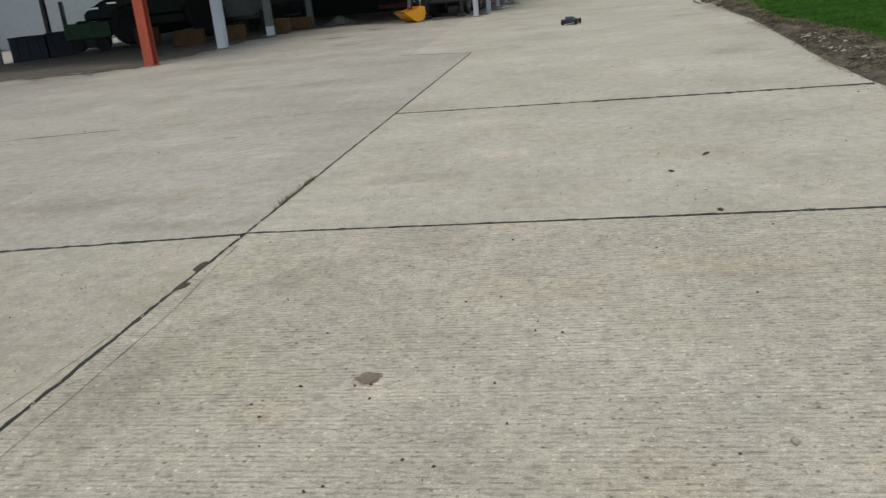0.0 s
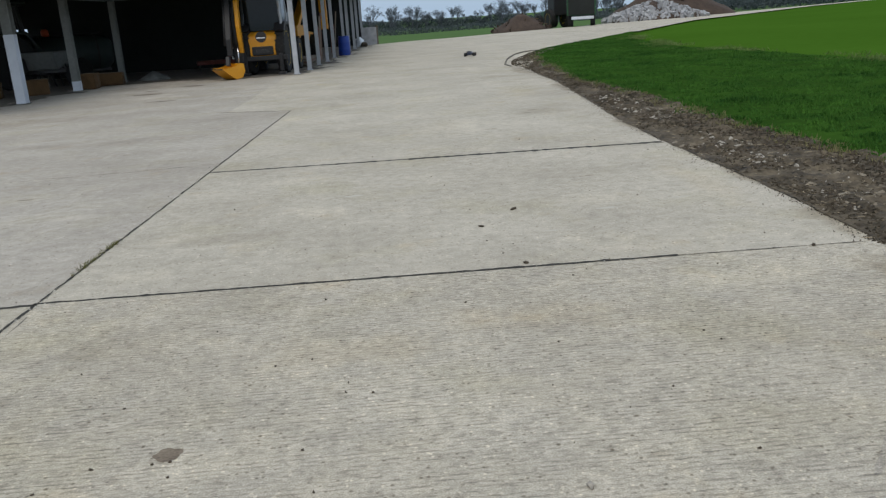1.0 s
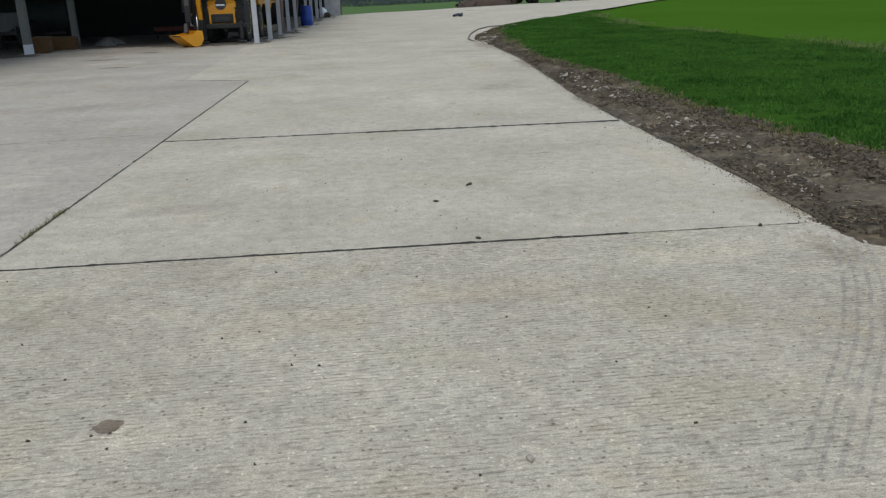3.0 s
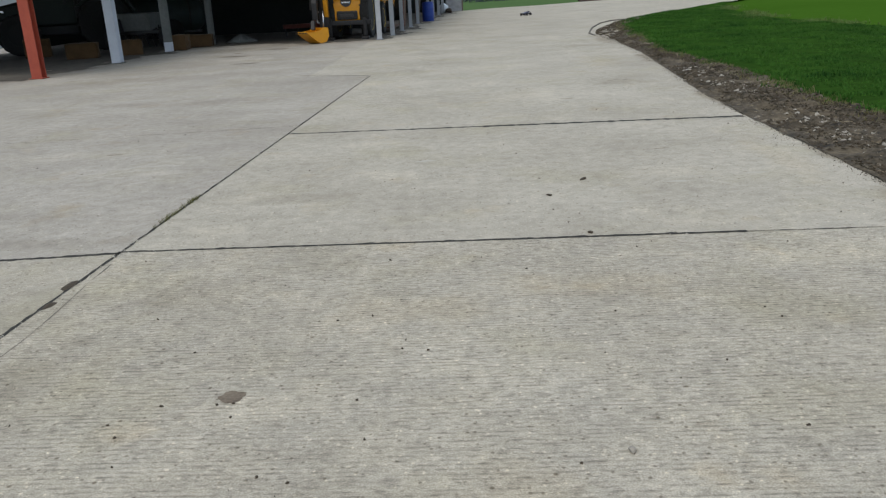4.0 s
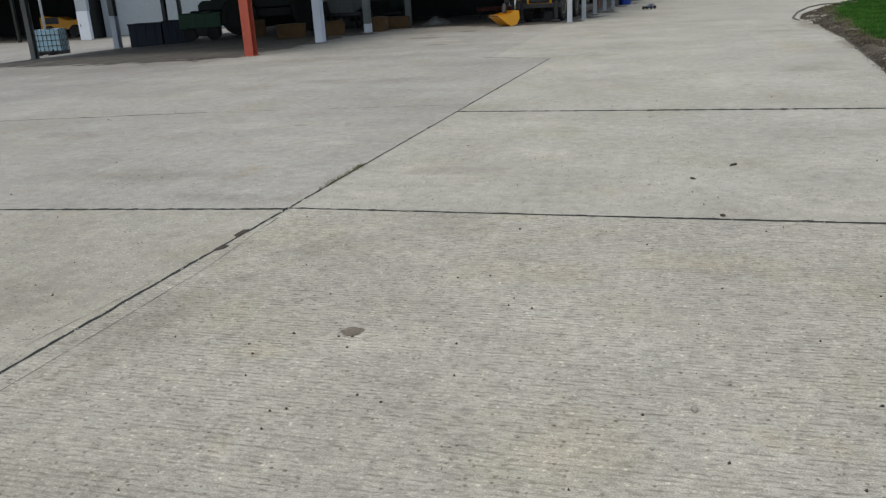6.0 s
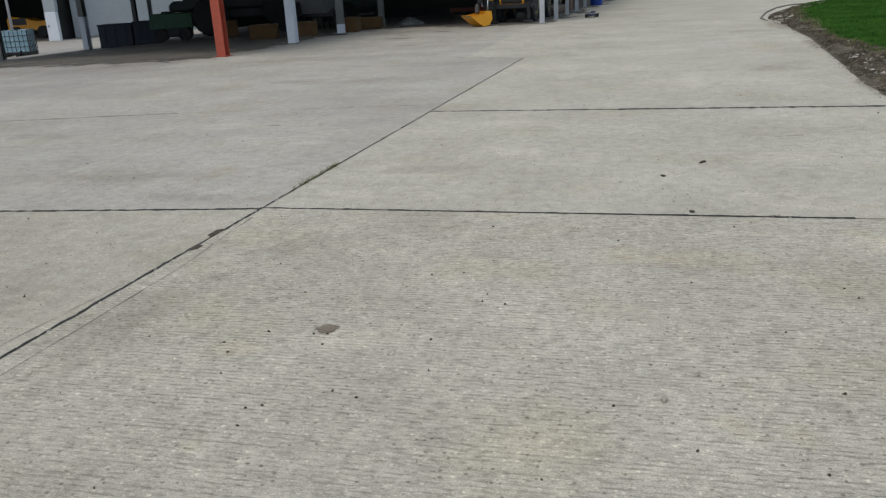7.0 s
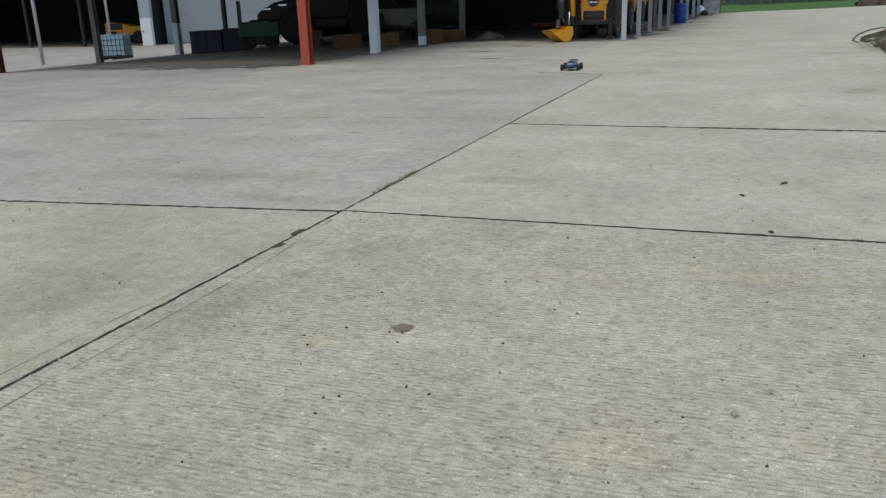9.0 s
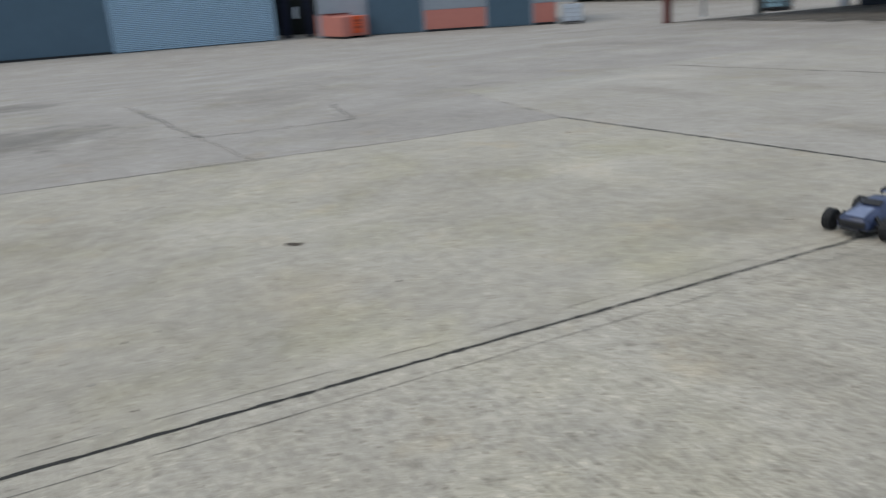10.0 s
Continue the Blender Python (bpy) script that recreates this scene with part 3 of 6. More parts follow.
def litter(rng):
    y = 5.2 + 29 * rng.random() ** 1.3
    a, b = lerp_line(EDGE, y), lerp_line(TURF, y)
    u = rng.random()
    x = a + (b - a) * u
    u = u * (b - a) / (b - a + 0.05)
    return (x, y, land(x, y) + 0.009 + 0.045 * min(1, u * 2.5) + relief(x, y, u, 0.055))


def spilt(rng):
    y = 5.2 + 20 * rng.random() ** 1.3
    x = lerp_line(EDGE, y) - abs(rng.gauss(0, 0.16)) * (0.4 + max(0.0, 1.6 * noise.noise(Vector((2, y * 0.9, 6)))))
    return (x, y, 0.008)


def scatter(name, label, category, count, place, size, mat, seed):
    """Loose small lumps in one mesh."""
    rng = random.Random(seed)
    verts, faces = [], []
    for _ in range(count):
        x, y, z = place(rng)
        s = size * (0.35 + 1.9 * rng.random() ** 3)
        a = rng.uniform(0, 6.28)
        k = len(verts)
        t, q = rng.uniform(0, 3.14), rng.uniform(0.35, 1.0)
        for i in range(5):
            r = s * rng.uniform(0.5, 1.3)
            u, v = r * math.cos(a + i * 1.257), q * r * math.sin(a + i * 1.257)
            verts.append((x + u * math.cos(t) - v * math.sin(t), y + u * math.sin(t) + v * math.cos(t), z - 0.01))
        verts.append((x + rng.uniform(-s, s) * 0.5, y + rng.uniform(-s, s) * 0.4, z + s * rng.uniform(0.05, 0.45)))
        faces += [(k + i, k + (i + 1) % 5, k + 5) for i in range(5)]
    me = bpy.data.meshes.new(name)
    me.from_pydata(verts, [], faces)
    me.materials.append(mat)
    return tagged(new(name, me), label, category, kind="stuff")


def stony(rng):
    for _ in range(30):
        p = litter(rng)
        if noise.noise(Vector((p[0] * 1.1, p[1] * 0.7, 21))) > 0.18:
            break
    return p


def cloddy(rng):
    for _ in range(30):
        p = litter(rng)
        if noise.noise(Vector((p[0] * 2.1, p[1] * 1.3, 41))) > rng.uniform(-0.35, 0.25):
            break
    return p


def on_corner(rng):
    """The end of the soil, where it runs out over the apron."""
    y = 4.45 + 0.9 * rng.random()
    x = 3.35 + 2.6 * rng.random()
    if y < 5.02 - 0.50 * min(1.0, (x - 3.3) / 0.4) + 0.12 * noise.noise(Vector((x * 3, 2, 1))):
        y += 0.45
    return (x, y, corner_height(x, y) + 0.006)


def either(a, b, share):
    return lambda rng: b(rng) if rng.random() < share else a(rng)


def stalks(name, label, category, count, place, length, mat, seed):
    """Loose dead stalks and torn leaves lying nearly flat."""
    rng = random.Random(seed)
    verts, faces = [], []
    for _ in range(count):
        x, y, z = place(rng)
        ln, w = length * (0.3 + 1.3 * rng.random() ** 2), rng.uniform(0.0015, 0.0045)
        a, tilt, bend = rng.uniform(0, 6.28), rng.uniform(-0.2, 0.25), rng.uniform(-0.3, 0.3)
        k = len(verts)
        for i in range(3):
            u = (i - 1) * ln / 2
            b = a + bend * (i - 1)
            cx, cy, cz = x + u * math.cos(b), y + u * math.sin(b), z + 0.006 + abs(u) * max(0.0, tilt) * (i == 2)
            ww = w * (1.0, 1.2, 0.5)[i]
            verts += [(cx - ww * math.sin(b), cy + ww * math.cos(b), cz), (cx, cy, cz + ww * 0.9), (cx + ww * math.sin(b), cy - ww * math.cos(b), cz)]
        for i in range(2):
            for j in range(2):
                p = k + 3 * i + j
                faces.append((p, p + 1, p + 4, p + 3))
    me = bpy.data.meshes.new(name)
    me.from_pydata(verts, [], faces)
    me.materials.append(mat)
    return tagged(new(name, me), label, category, kind="stuff")


def chalky(rng):
    """Two drifts of broken pale stone near the slab's edge."""
    for _ in range(40):
        p = litter(rng)
        if (math.hypot((p[0] - 3.95) / 0.22, (p[1] - 8.6) / 1.3) < 1.0) or (math.hypot((p[0] - 4.0) / 0.2, (p[1] - 13.2) / 2.0) < 1.0) or rng.random() < 0.012:
            break
    return p


scatter("gravel", "pale stones strewn in the verge soil", "gravel", 420, stony, 0.016, STONE, 6)
scatter("broken_stone", "drifts of pale broken stone in the soil", "gravel", 380, chalky, 0.028, PALESTONE, 16)
scatter("clods", "dark clods of earth in the verge soil", "soil clods", 4600, either(cloddy, on_corner, 0.14), 0.021, DEBRIS, 7)
scatter("large_clods", "brown rutted lumps of earth along the verge", "soil clods", 2600, either(cloddy, on_corner, 0.14), 0.034, SOIL, 27)
scatter("clay_crust", "pale flakes of dried clay on the soil", "soil clods", 420, either(stony, on_corner, 0.1), 0.034, CLAY, 37)
scatter("spilt_soil", "soil crumbs spilt onto the concrete edge", "soil clods", 2200, spilt, 0.0045, DEBRIS, 17)
blades("dead_litter", "brown dead leaves on the soil", 15000, either(cloddy, on_corner, 0.10), 0.016, LITTER, 8, 0.015)
stalks("dead_stalks", "brown dead stalks lying on the soil", "litter", 8000, either(cloddy, on_corner, 0.12), 0.06, LITTER, 9)
stalks("bleached_stalks", "bleached straw stalks lying on the soil", "litter", 1300, either(litter, on_corner, 0.12), 0.06, STALK, 10)


# ---- near slabs and their joints ----
def slab(pts, mat=None):
    """One concrete bay, with its arrises taken off."""
    c = Vector((sum(p[0] for p in pts) / len(pts), sum(p[1] for p in pts) / len(pts)))
    inner = []
    for p in pts:
        v = Vector(p)
        d = c - v
        inner.append(v + Vector((math.copysign(0.007, d.x), math.copysign(0.007, d.y))))
    bm = bmesh.new()
    top = [bm.verts.new((*(v + (c - v).normalized() * 0.012), 0.0)) for v in inner]
    mid = [bm.verts.new((*v, -0.008)) for v in inner]
    low = [bm.verts.new((*v, -0.04)) for v in inner]
    bm.faces.new(top)
    n = len(pts)
    for a, b in ((top, mid), (mid, low)):
        for i in range(n):
            bm.faces.new((a[i], b[i], b[(i + 1) % n], a[(i + 1) % n]))
    bmesh.ops.recalc_face_normals(bm, faces=bm.faces)
    return part("slab", bm, mat or CONCRETE, yard)


def jx(y):
    """The long joint, very slightly skew to the yard."""
    return -2.47 + 0.036 * y


slab([(jx(-6), -6), (3.35, -6), (3.38, 5.20), (jx(5.24), 5.27)], BROOMED)
slab([(jx(5.27), 5.27), (3.38, 5.20), (3.44, 9.84), (jx(9.94), 9.94)])
slab([(jx(9.94), 9.94), (3.44, 9.84), (3.9, 17.2), (jx(16.7), 16.75)])
slab([(jx(-6), -6), (jx(5.27), 5.24), (-7.3, 4.8), (-7.46, 2.8), (-7.7, 1.5), (-8.05, -1.3), (-8.5, -6)], LEFTBAY)
slab([(jx(5.24), 5.24), (jx(9.98), 10.55), (-5.9, 10.12), (-10.25, 9.28), (-10.6, 5.3), (-7.3, 4.8)], MIDYARD)
slab([(jx(10.55), 10.55), (jx(16.7), 16.75), (-4.3, 17.3), (-10.4, 17.0), (-10.25, 9.28), (-5.9, 10.12)], MIDYARD)
slab([(-7.3, 4.8), (-10.6, 5.3), (-11.1, 3.35), (-9.4, 3.0), (-9.45, 1.76), (-9.68, 1.05), (-7.77, 1.15), (-7.46, 2.8)], WESTYARD)
slab([(-7.77, 1.15), (-9.68, 1.05), (-10.9, 0.95), (-11.0, -6), (-8.5, -6), (-8.05, -1.3)], WESTYARD)
slab([(-9.45, 1.76), (-9.4, 3.0), (-11.1, 3.35), (-10.9, 0.95), (-9.68, 1.05)], WESTYARD)


def joint(a, b, w=0.016, seed=1, gaps=0.0, wander=0.010):
    """A dark filled joint of uneven width; gaps fade it out in places, wander makes a crack of it."""
    rng = random.Random(seed)
    a, b = Vector(a), Vector(b)
    n = max(3, int((b - a).length / 0.045))
    side = Vector((-(b - a).y, (b - a).x)).normalized()
    bm = bmesh.new()
    prev = None
    for i in range(n + 1):
        p = a.lerp(b, i / n) + side * (wander * (noise.noise(Vector((i * 0.22, seed, 0))) + 1.6 * (wander > 0.02) * noise.noise(Vector((i * 0.06, seed, 9)))) + w * rng.uniform(-0.14, 0.14))
        h = w * (0.5 + 0.55 * noise.noise(Vector((i * 0.6, seed * 3, 4))) + rng.uniform(-0.14, 0.2))
        h *= 1 - gaps * min(1.0, max(0.0, 0.75 + 1.5 * noise.noise(Vector((i * 0.13, seed * 5, 8)))))
        cur = None
        if h > 0.0012:
            cur = [bm.verts.new((*(p + side * h), 0.0012)), bm.verts.new((*(p - side * h), 0.0012))]
            if prev:
                bm.faces.new((prev[0], prev[1], cur[1], cur[0]))
        prev = cur
    for f in bm.faces:
        f.normal_update()
        if f.normal.z < 0:
            f.normal_flip()
    return part("joint", bm, JOINT, yard)


joint((jx(-6), -6), (jx(5.25), 5.25), 0.022, 1)
joint((jx(5.25), 5.25), (jx(9.94), 9.94), 0.018, 2, 0.25)
joint((jx(9.94), 9.94), (jx(16.75), 16.75), 0.028, 3, 0.45, 0.016)
joint((jx(5.27) - 0.02, 5.265), (2.0, 5.225), 0.031, 4, 0.15)
joint((2.0, 5.225), (3.3, 5.205), 0.014, 44, 0.7)
joint((jx(9.94), 9.94), (0.3, 9.895), 0.058, 5, 0.15)
joint((0.3, 9.895), (3.42, 9.845), 0.085, 55, 0.05)
joint((jx(5.2), 5.235), (-7.3, 4.8), 0.042, 6, 0.15)
joint((-7.3, 4.8), (-7.46, 2.8), 0.018, 7, 0.8)
joint((-7.3, 4.8), (-10.6, 5.3), 0.016, 47, 0.9)
joint((-7.46, 2.8), (-8.05, -1.3), 0.016, 8, 0.5)
joint((-7.77, 1.15), (-9.68, 1.05), 0.014, 9, 0.5, 0.045)
joint((-9.68, 1.05), (-14.0, 0.86), 0.026, 10, 0.4, 0.06)
joint((-9.68, 1.05), (-9.4, 3.0), 0.018, 11, 0.6, 0.045)
joint((-9.4, 3.0), (-11.1, 3.35), 0.022, 12, 0.4, 0.06)
joint((-9.45, 1.7), (-10.1, 0.5), 0.010, 19, 0.5, 0.04)
joint((-10.25, 9.28), (-5.9, 10.12), 0.045, 13, 0.7, 0.025)
joint((-5.9, 10.12), (jx(10.55), 10.55), 0.014, 16, 0.95)
joint((-1.9, 16.72), (-3.4, 17.25), 0.055, 14, 0.35)
joint((-8.05, -1.3), (-8.6, -6), 0.012, 15)
joint((-11.3, 4.9), (-10.9, 6.3), 0.020, 20, 0.6, 0.05)
joint((-13.3, 8.2), (-13.0, 9.5), 0.030, 21, 0.7, 0.05)
joint((-10.3, 19.7), (-16.5, 19.2), 0.05, 22, 0.45, 0.06)


def margin(side, y0, y1, width, seed):
    """The smooth trowelled margin beside the long joint, with its raised outer lip."""
    bm = bmesh.new()
    prev = None
    n = int((y1 - y0) / 0.05)
    for i in range(n + 1):
        y = y0 + (y1 - y0) * i / n
        taper = min(1.0, 0.25 + 1.3 * (y1 - y) / 2, 0.25 + 1.3 * (y - y0) / 2)
        w = width * taper + 0.010 * noise.noise(Vector((y * 2.5, seed, 0))) + 0.004 * noise.noise(Vector((y * 19, seed, 3)))
        h = 0.0065 * max(0.15, 0.6 + 0.9 * noise.noise(Vector((y * 5, seed, 2))))
        row = ((0.016, 0.0007), (w - 0.016, 0.0010), (w - 0.004, h), (w + 0.007, 0.0004))
        cur = [bm.verts.new((jx(y) + side * a, y, b)) for a, b in row]
        if prev:
            for a in range(3):
                bm.faces.new((prev[a], prev[a + 1], cur[a + 1], cur[a]))
        prev = cur
    bmesh.ops.recalc_face_normals(bm, faces=bm.faces)
    if bm.faces[0].normal.z < 0:
        bmesh.ops.reverse_faces(bm, faces=bm.faces)
    return part("trowelled_margin", bm, LEFTBAY, yard)


def dirt_line(side, y0, y1, width, seed):
    """Shadow line of a margin's lip, painted as a broken dark strip."""
    bm = bmesh.new()
    prev = None
    n = int((y1 - y0) / 0.04)
    for i in range(n + 1):
        y = y0 + (y1 - y0) * i / n
        taper = min(1.0, 0.25 + 1.3 * (y1 - y) / 2, 0.25 + 1.3 * (y - y0) / 2)
        w = width * taper + 0.010 * noise.noise(Vector((y * 2.5, seed, 0))) + 0.009
        t = (0.007 if side < 0 else 0.013) * ((0.45 if side < 0 else 0.38) + noise.noise(Vector((y * 4, seed, 9))) + 0.4 * noise.noise(Vector((y * 25, seed, 5))))
        cur = None
        if t > 0.0008:
            cur = [bm.verts.new((jx(y) + side * w, y, 0.0014)), bm.verts.new((jx(y) + side * (w + t), y, 0.0014))]
            if prev:
                bm.faces.new((prev[0], prev[1], cur[1], cur[0]))
        prev = cur
    for f in bm.faces:
        f.normal_update()
        if f.normal.z < 0:
            f.normal_flip()
    return part("dirt_line", bm, LIPSHADOW_KERB, yard)


dirt_line(-1, -5.5, 3.6, 0.125, 1)
dirt_line(1, -2.5, 5.0, 0.14, 2)
margin(-1, -5.5, 3.6, 0.125, 1)


def mark(name, label, x, y, sx, sy, mat, seed, h=0.004, turn=0.0):
    """A thin uneven patch of dirt lying on the concrete."""
    rng = random.Random(seed)
    bm = bmesh.new()
    c = bm.verts.new((0, 0, h))
    ring = []
    for i in range(40):
        a = i * math.tau / 40
        r = 1 + 0.35 * noise.noise(Vector((math.cos(a) * 1.3, math.sin(a) * 1.3, seed * 1.7))) + 0.2 * noise.noise(Vector((math.cos(a) * 4, math.sin(a) * 4, seed * 2.3)))
        ring.append(bm.verts.new((sx * r * math.cos(a), sy * r * math.sin(a), 0.0015)))
    for i in range(40):
        bm.faces.new((c, ring[i], ring[(i + 1) % 40]))
    ob = part(name, bm, mat)
    ob.matrix_basis = pose(x, y, fall(x, y), 0, 0, turn)
    return tagged(ob, label, "dirt patch")


OIL = material("dried_mud_stain", (0.26, 0.225, 0.175), (0.15, 0.125, 0.10), rough=0.9, fine=40)
PALESTAIN = material("cement_splash", (0.50, 0.475, 0.41), (0.42, 0.40, 0.34), rough=0.9, fine=20)
HOLE = material("damp_hollow", (0.25, 0.205, 0.155), (0.09, 0.068, 0.05), rough=0.9, big=16, fine=70, mix=0.6)
mark("dirt_patch", "round brown dirt spot on the concrete", -0.89, 3.08, 0.060, 0.056, HOLE, 1, 0.002)
mark("dirt_patch", "small dark dirt spot on the concrete", -4.58, 0.51, 0.075, 0.04, DEBRIS, 2, 0.004, 30)
mark("dirt_patch", "dark clump of dirt in the joint", -2.33, 4.6, 0.035, 0.085, DEBRIS, 3, 0.015, -2)
mark("dirt_patch", "dark clump of dirt in the joint", -2.29, 4.27, 0.03, 0.06, DEBRIS, 4, 0.012, -2)
mark("dirt_patch", "damp oil mark on the concrete by the shed", -6.5, 30.5, 0.45, 0.3, DEBRIS, 5, 0.003)


for i, (x, y, sx, sy, turn) in enumerate(((-6.67, 23.94, 0.42, 0.10, 4), (-5.91, 26.37, 0.30, 0.16, 0), (-5.63, 21.2, 0.34, 0.06, 6), (-6.9, 25.2, 0.16, 0.08, 0))):
    mark("dirt_patch", "thin damp streak of dirt before the shed", x, y, sx, sy, HOLE, 40 + i, 0.003, turn)
for i, (x, y, sx, sy, turn) in enumerate(((-5.71, 14.38, 0.12, 0.022, 10), (-3.42, 10.39, 0.10, 0.02, 15), (-3.9, 9.0, 0.09, 0.022, 8), (2.56, 14.07, 0.11, 0.035, 12), (2.41, 13.69, 0.07, 0.02, 12), (2.78, 14.06, 0.06, 0.025, 10), (1.58, 12.03, 0.09, 0.018, 8), (2.06, 8.11, 0.085, 0.014, 12))):
    mark("dirt_patch", "faint brown scuff of dirt on the concrete", x, y, sx, sy, OIL, 50 + i, 0.0025, turn)
for i, (x, y, sx, sy, turn) in enumerate(((-0.3, 7.95, 0.10, 0.03, 10), (-0.79, 9.0, 0.06, 0.025, 0), (1.9, 6.7, 0.08, 0.025, 5), (2.6, 6.9, 0.09, 0.02, 0), (1.3, 6.1, 0.06, 0.015, 0))):
    mark("cement_splash", "pale worn cement splash on the concrete", x, y, sx, sy, PALESTAIN, 70 + i, 0.0022, turn)


SCUFF = concrete_material("scuffed_concrete", 0.90, 0.30, 0.62, rake=1.0)
SCUFF_ARC = [(3.3, 5.0), (3.1, 4.55), (2.8, 3.96), (2.43, 3.37), (2.04, 2.86), (1.62, 2.3)]
for k in range(4):
    bm = bmesh.new()
    prev = None
    for i in range(46):
        y = 5.0 - 2.7 * i / 45
        x = lerp_line([p for p in reversed(SCUFF_ARC)], y) + 0.075 * k
        w = 0.02 * (0.6 + 0.7 * noise.noise(Vector((i * 0.5, k * 3, 1))))
        cur = None
        if w > 0.006:
            cur = [bm.verts.new((x - w, y, 0.0016)), bm.verts.new((x + w, y, 0.0016))]
            if prev:
                bm.faces.new((prev[0], prev[1], cur[1], cur[0]))
        prev = cur
    bmesh.ops.recalc_face_normals(bm, faces=bm.faces)
    part("tyre_scuff", bm, SCUFF, yard)


def crumb(name, label, category, x, y, sx, sy, sz, mat, seed, turn=0.0):
    rng = random.Random(seed)
    bm = lump(bmesh.new(), 0, 0, sz * 0.7, sx, sy, sz, rng, 2, 0.35)
    ob = part(name, bm, mat, smooth=True)
    ob.matrix_basis = pose(x, y, fall(x, y), 0, 0, turn)
    return tagged(ob, label, category)


crumb("pebble", "small grey-brown pebble on the concrete", "pebble", 0.745, 2.57, 0.018, 0.013, 0.011, STONE, 1)
crumb("pebble", "small dark pebble on the concrete", "pebble", -0.65, 1.37, 0.016, 0.012, 0.009, DEBRIS, 9)
crumb("mud_clod", "dark dried mud clod on the concrete", "mud clod", 1.13, 6.9, 0.042, 0.017, 0.010, DEBRIS, 2, 30)
crumb("mud_clod", "small dried mud clod on the concrete", "mud clod", 0.79, 6.38, 0.025, 0.018, 0.008, DEBRIS, 3)
crumb("mud_clod", "dried mud clod lying in the joint", "mud clod", 0.97, 5.31, 0.022, 0.015, 0.009, DEBRIS, 4)
crumb("mud_clod", "dried mud clod lying in the joint", "mud clod", 2.93, 5.2, 0.018, 0.014, 0.009, DEBRIS, 8)
for i, (x, y) in enumerate(((-0.33, 6.8), (-0.12, 7.24), (0.78, 5.95), (0.96, 5.81), (1.22, 4.97), (1.67, 3.9), (1.71, 3.77), (1.92, 7.4), (3.17, 8.02), (3.13, 6.41), (1.0, 9.27), (0.7, 12.94), (-1.34, 2.86), (-1.27, 2.76), (-0.62, 7.1), (0.35, 9.4), (0.95, 13.2), (1.08, 13.4), (0.9, 13.45), (2.4, 12.95), (2.55, 13.0), (2.6, 12.9), (-0.86, 3.02), (-0.93, 3.01), (-0.84, 2.9), (-0.33, 3.02), (-0.5, 2.42), (-0.62, 2.46), (-0.87, 2.3), (-0.93, 2.27), (-0.55, 3.9), (-1.2, 3.55), (0.55, 2.5), (1.3, 3.3), (-0.05, 3.5))):
    crumb("mud_clod", "tiny dark crumb of mud on the concrete", "mud clod", x, y, 0.0065, 0.006, 0.004, DEBRIS, 20 + i, i * 40)


def near_floor(rng):
    x, y = rng.uniform(-8, 3.3), -1 + 12 * rng.random() ** 1.3
    return (x, y, 0.009)


scatter("crumbs", "scattered fine grit on the concrete", "grit", 420, near_floor, 0.006, DEBRIS, 31)
scatter("grit", "scattered pale grit on the concrete", "grit", 260, near_floor, 0.006, STONE, 32)


def along_joint(rng):
    y = rng.choice((rng.uniform(0, 16.5), rng.uniform(1, 9), rng.uniform(1, 9), rng.uniform(4.6, 5.6)))
    return (jx(y) + rng.gauss(0.022, 0.026), y, 0.0085)


def along_cross_joint(rng):
    x = rng.uniform(-2.3, 3.3)
    return (x, 5.24 - 0.012 * (x + 2.3) + rng.gauss(0, 0.02), 0.0085)


scatter("spalls", "pale spalled chips along the long joint", "grit", 260, along_joint, 0.006, PALESTAIN, 33)
scatter("spalls", "pale spalled chips along the cross joint", "grit", 60, along_cross_joint, 0.0045, PALESTAIN, 34)


def in_joint(rng):
    y = rng.choice((rng.gauss(6.1, 0.16), rng.gauss(6.7, 0.08), rng.gauss(6.35, 0.2)))
    return (jx(y) + rng.gauss(0, 0.012), y, 0.0)


blades("weeds", "sparse green weeds growing in the joint", 150, in_joint, 0.036, WEED, 12, 0.003)

kerb_bed = strip("kerb_bed", [(x - 0.02, y) for x, y in EDGE], [(x + 0.3, y) for x, y in TURF], ramp_steps(23.0, 34.6, 0.2, 1.0), lambda u: 0.0015, CONCRETE, cols=4)
tagged(kerb_bed, "dusty pale concrete inside the bent kerb", "pavement", kind="structure")

# low kerb that bends round the verge's corner
kerb_bm = bmesh.new()
KERB = [(3.95, 25.6), (3.91, 26.77), (4.39, 29.58), (5.09, 32.41), (5.72, 33.97), (6.41, 34.57)]
prev = None
for i in range(41):
    y = 25.6 + 8.97 * i / 40
    x = lerp_line(KERB, y)
    z = 0.045 * min(1.0, i / 6)
    cur = [kerb_bm.verts.new((x + a, y, b)) for a, b in ((-0.03, -0.05), (-0.027, z * 0.6), (-0.018, z * 0.6 + 0.012), (0.018, z * 0.6 + 0.012), (0.027, -0.05))]
    if prev:
        for a in range(4):
            kerb_bm.faces.new((prev[a], prev[a + 1], cur[a + 1], cur[a]))
    prev = cur
bmesh.ops.recalc_face_normals(kerb_bm, faces=kerb_bm.faces)
tagged(part("kerb", kerb_bm, LIPSHADOW_KERB), "low dark kerb bending round the verge corner", "kerb", kind="structure")

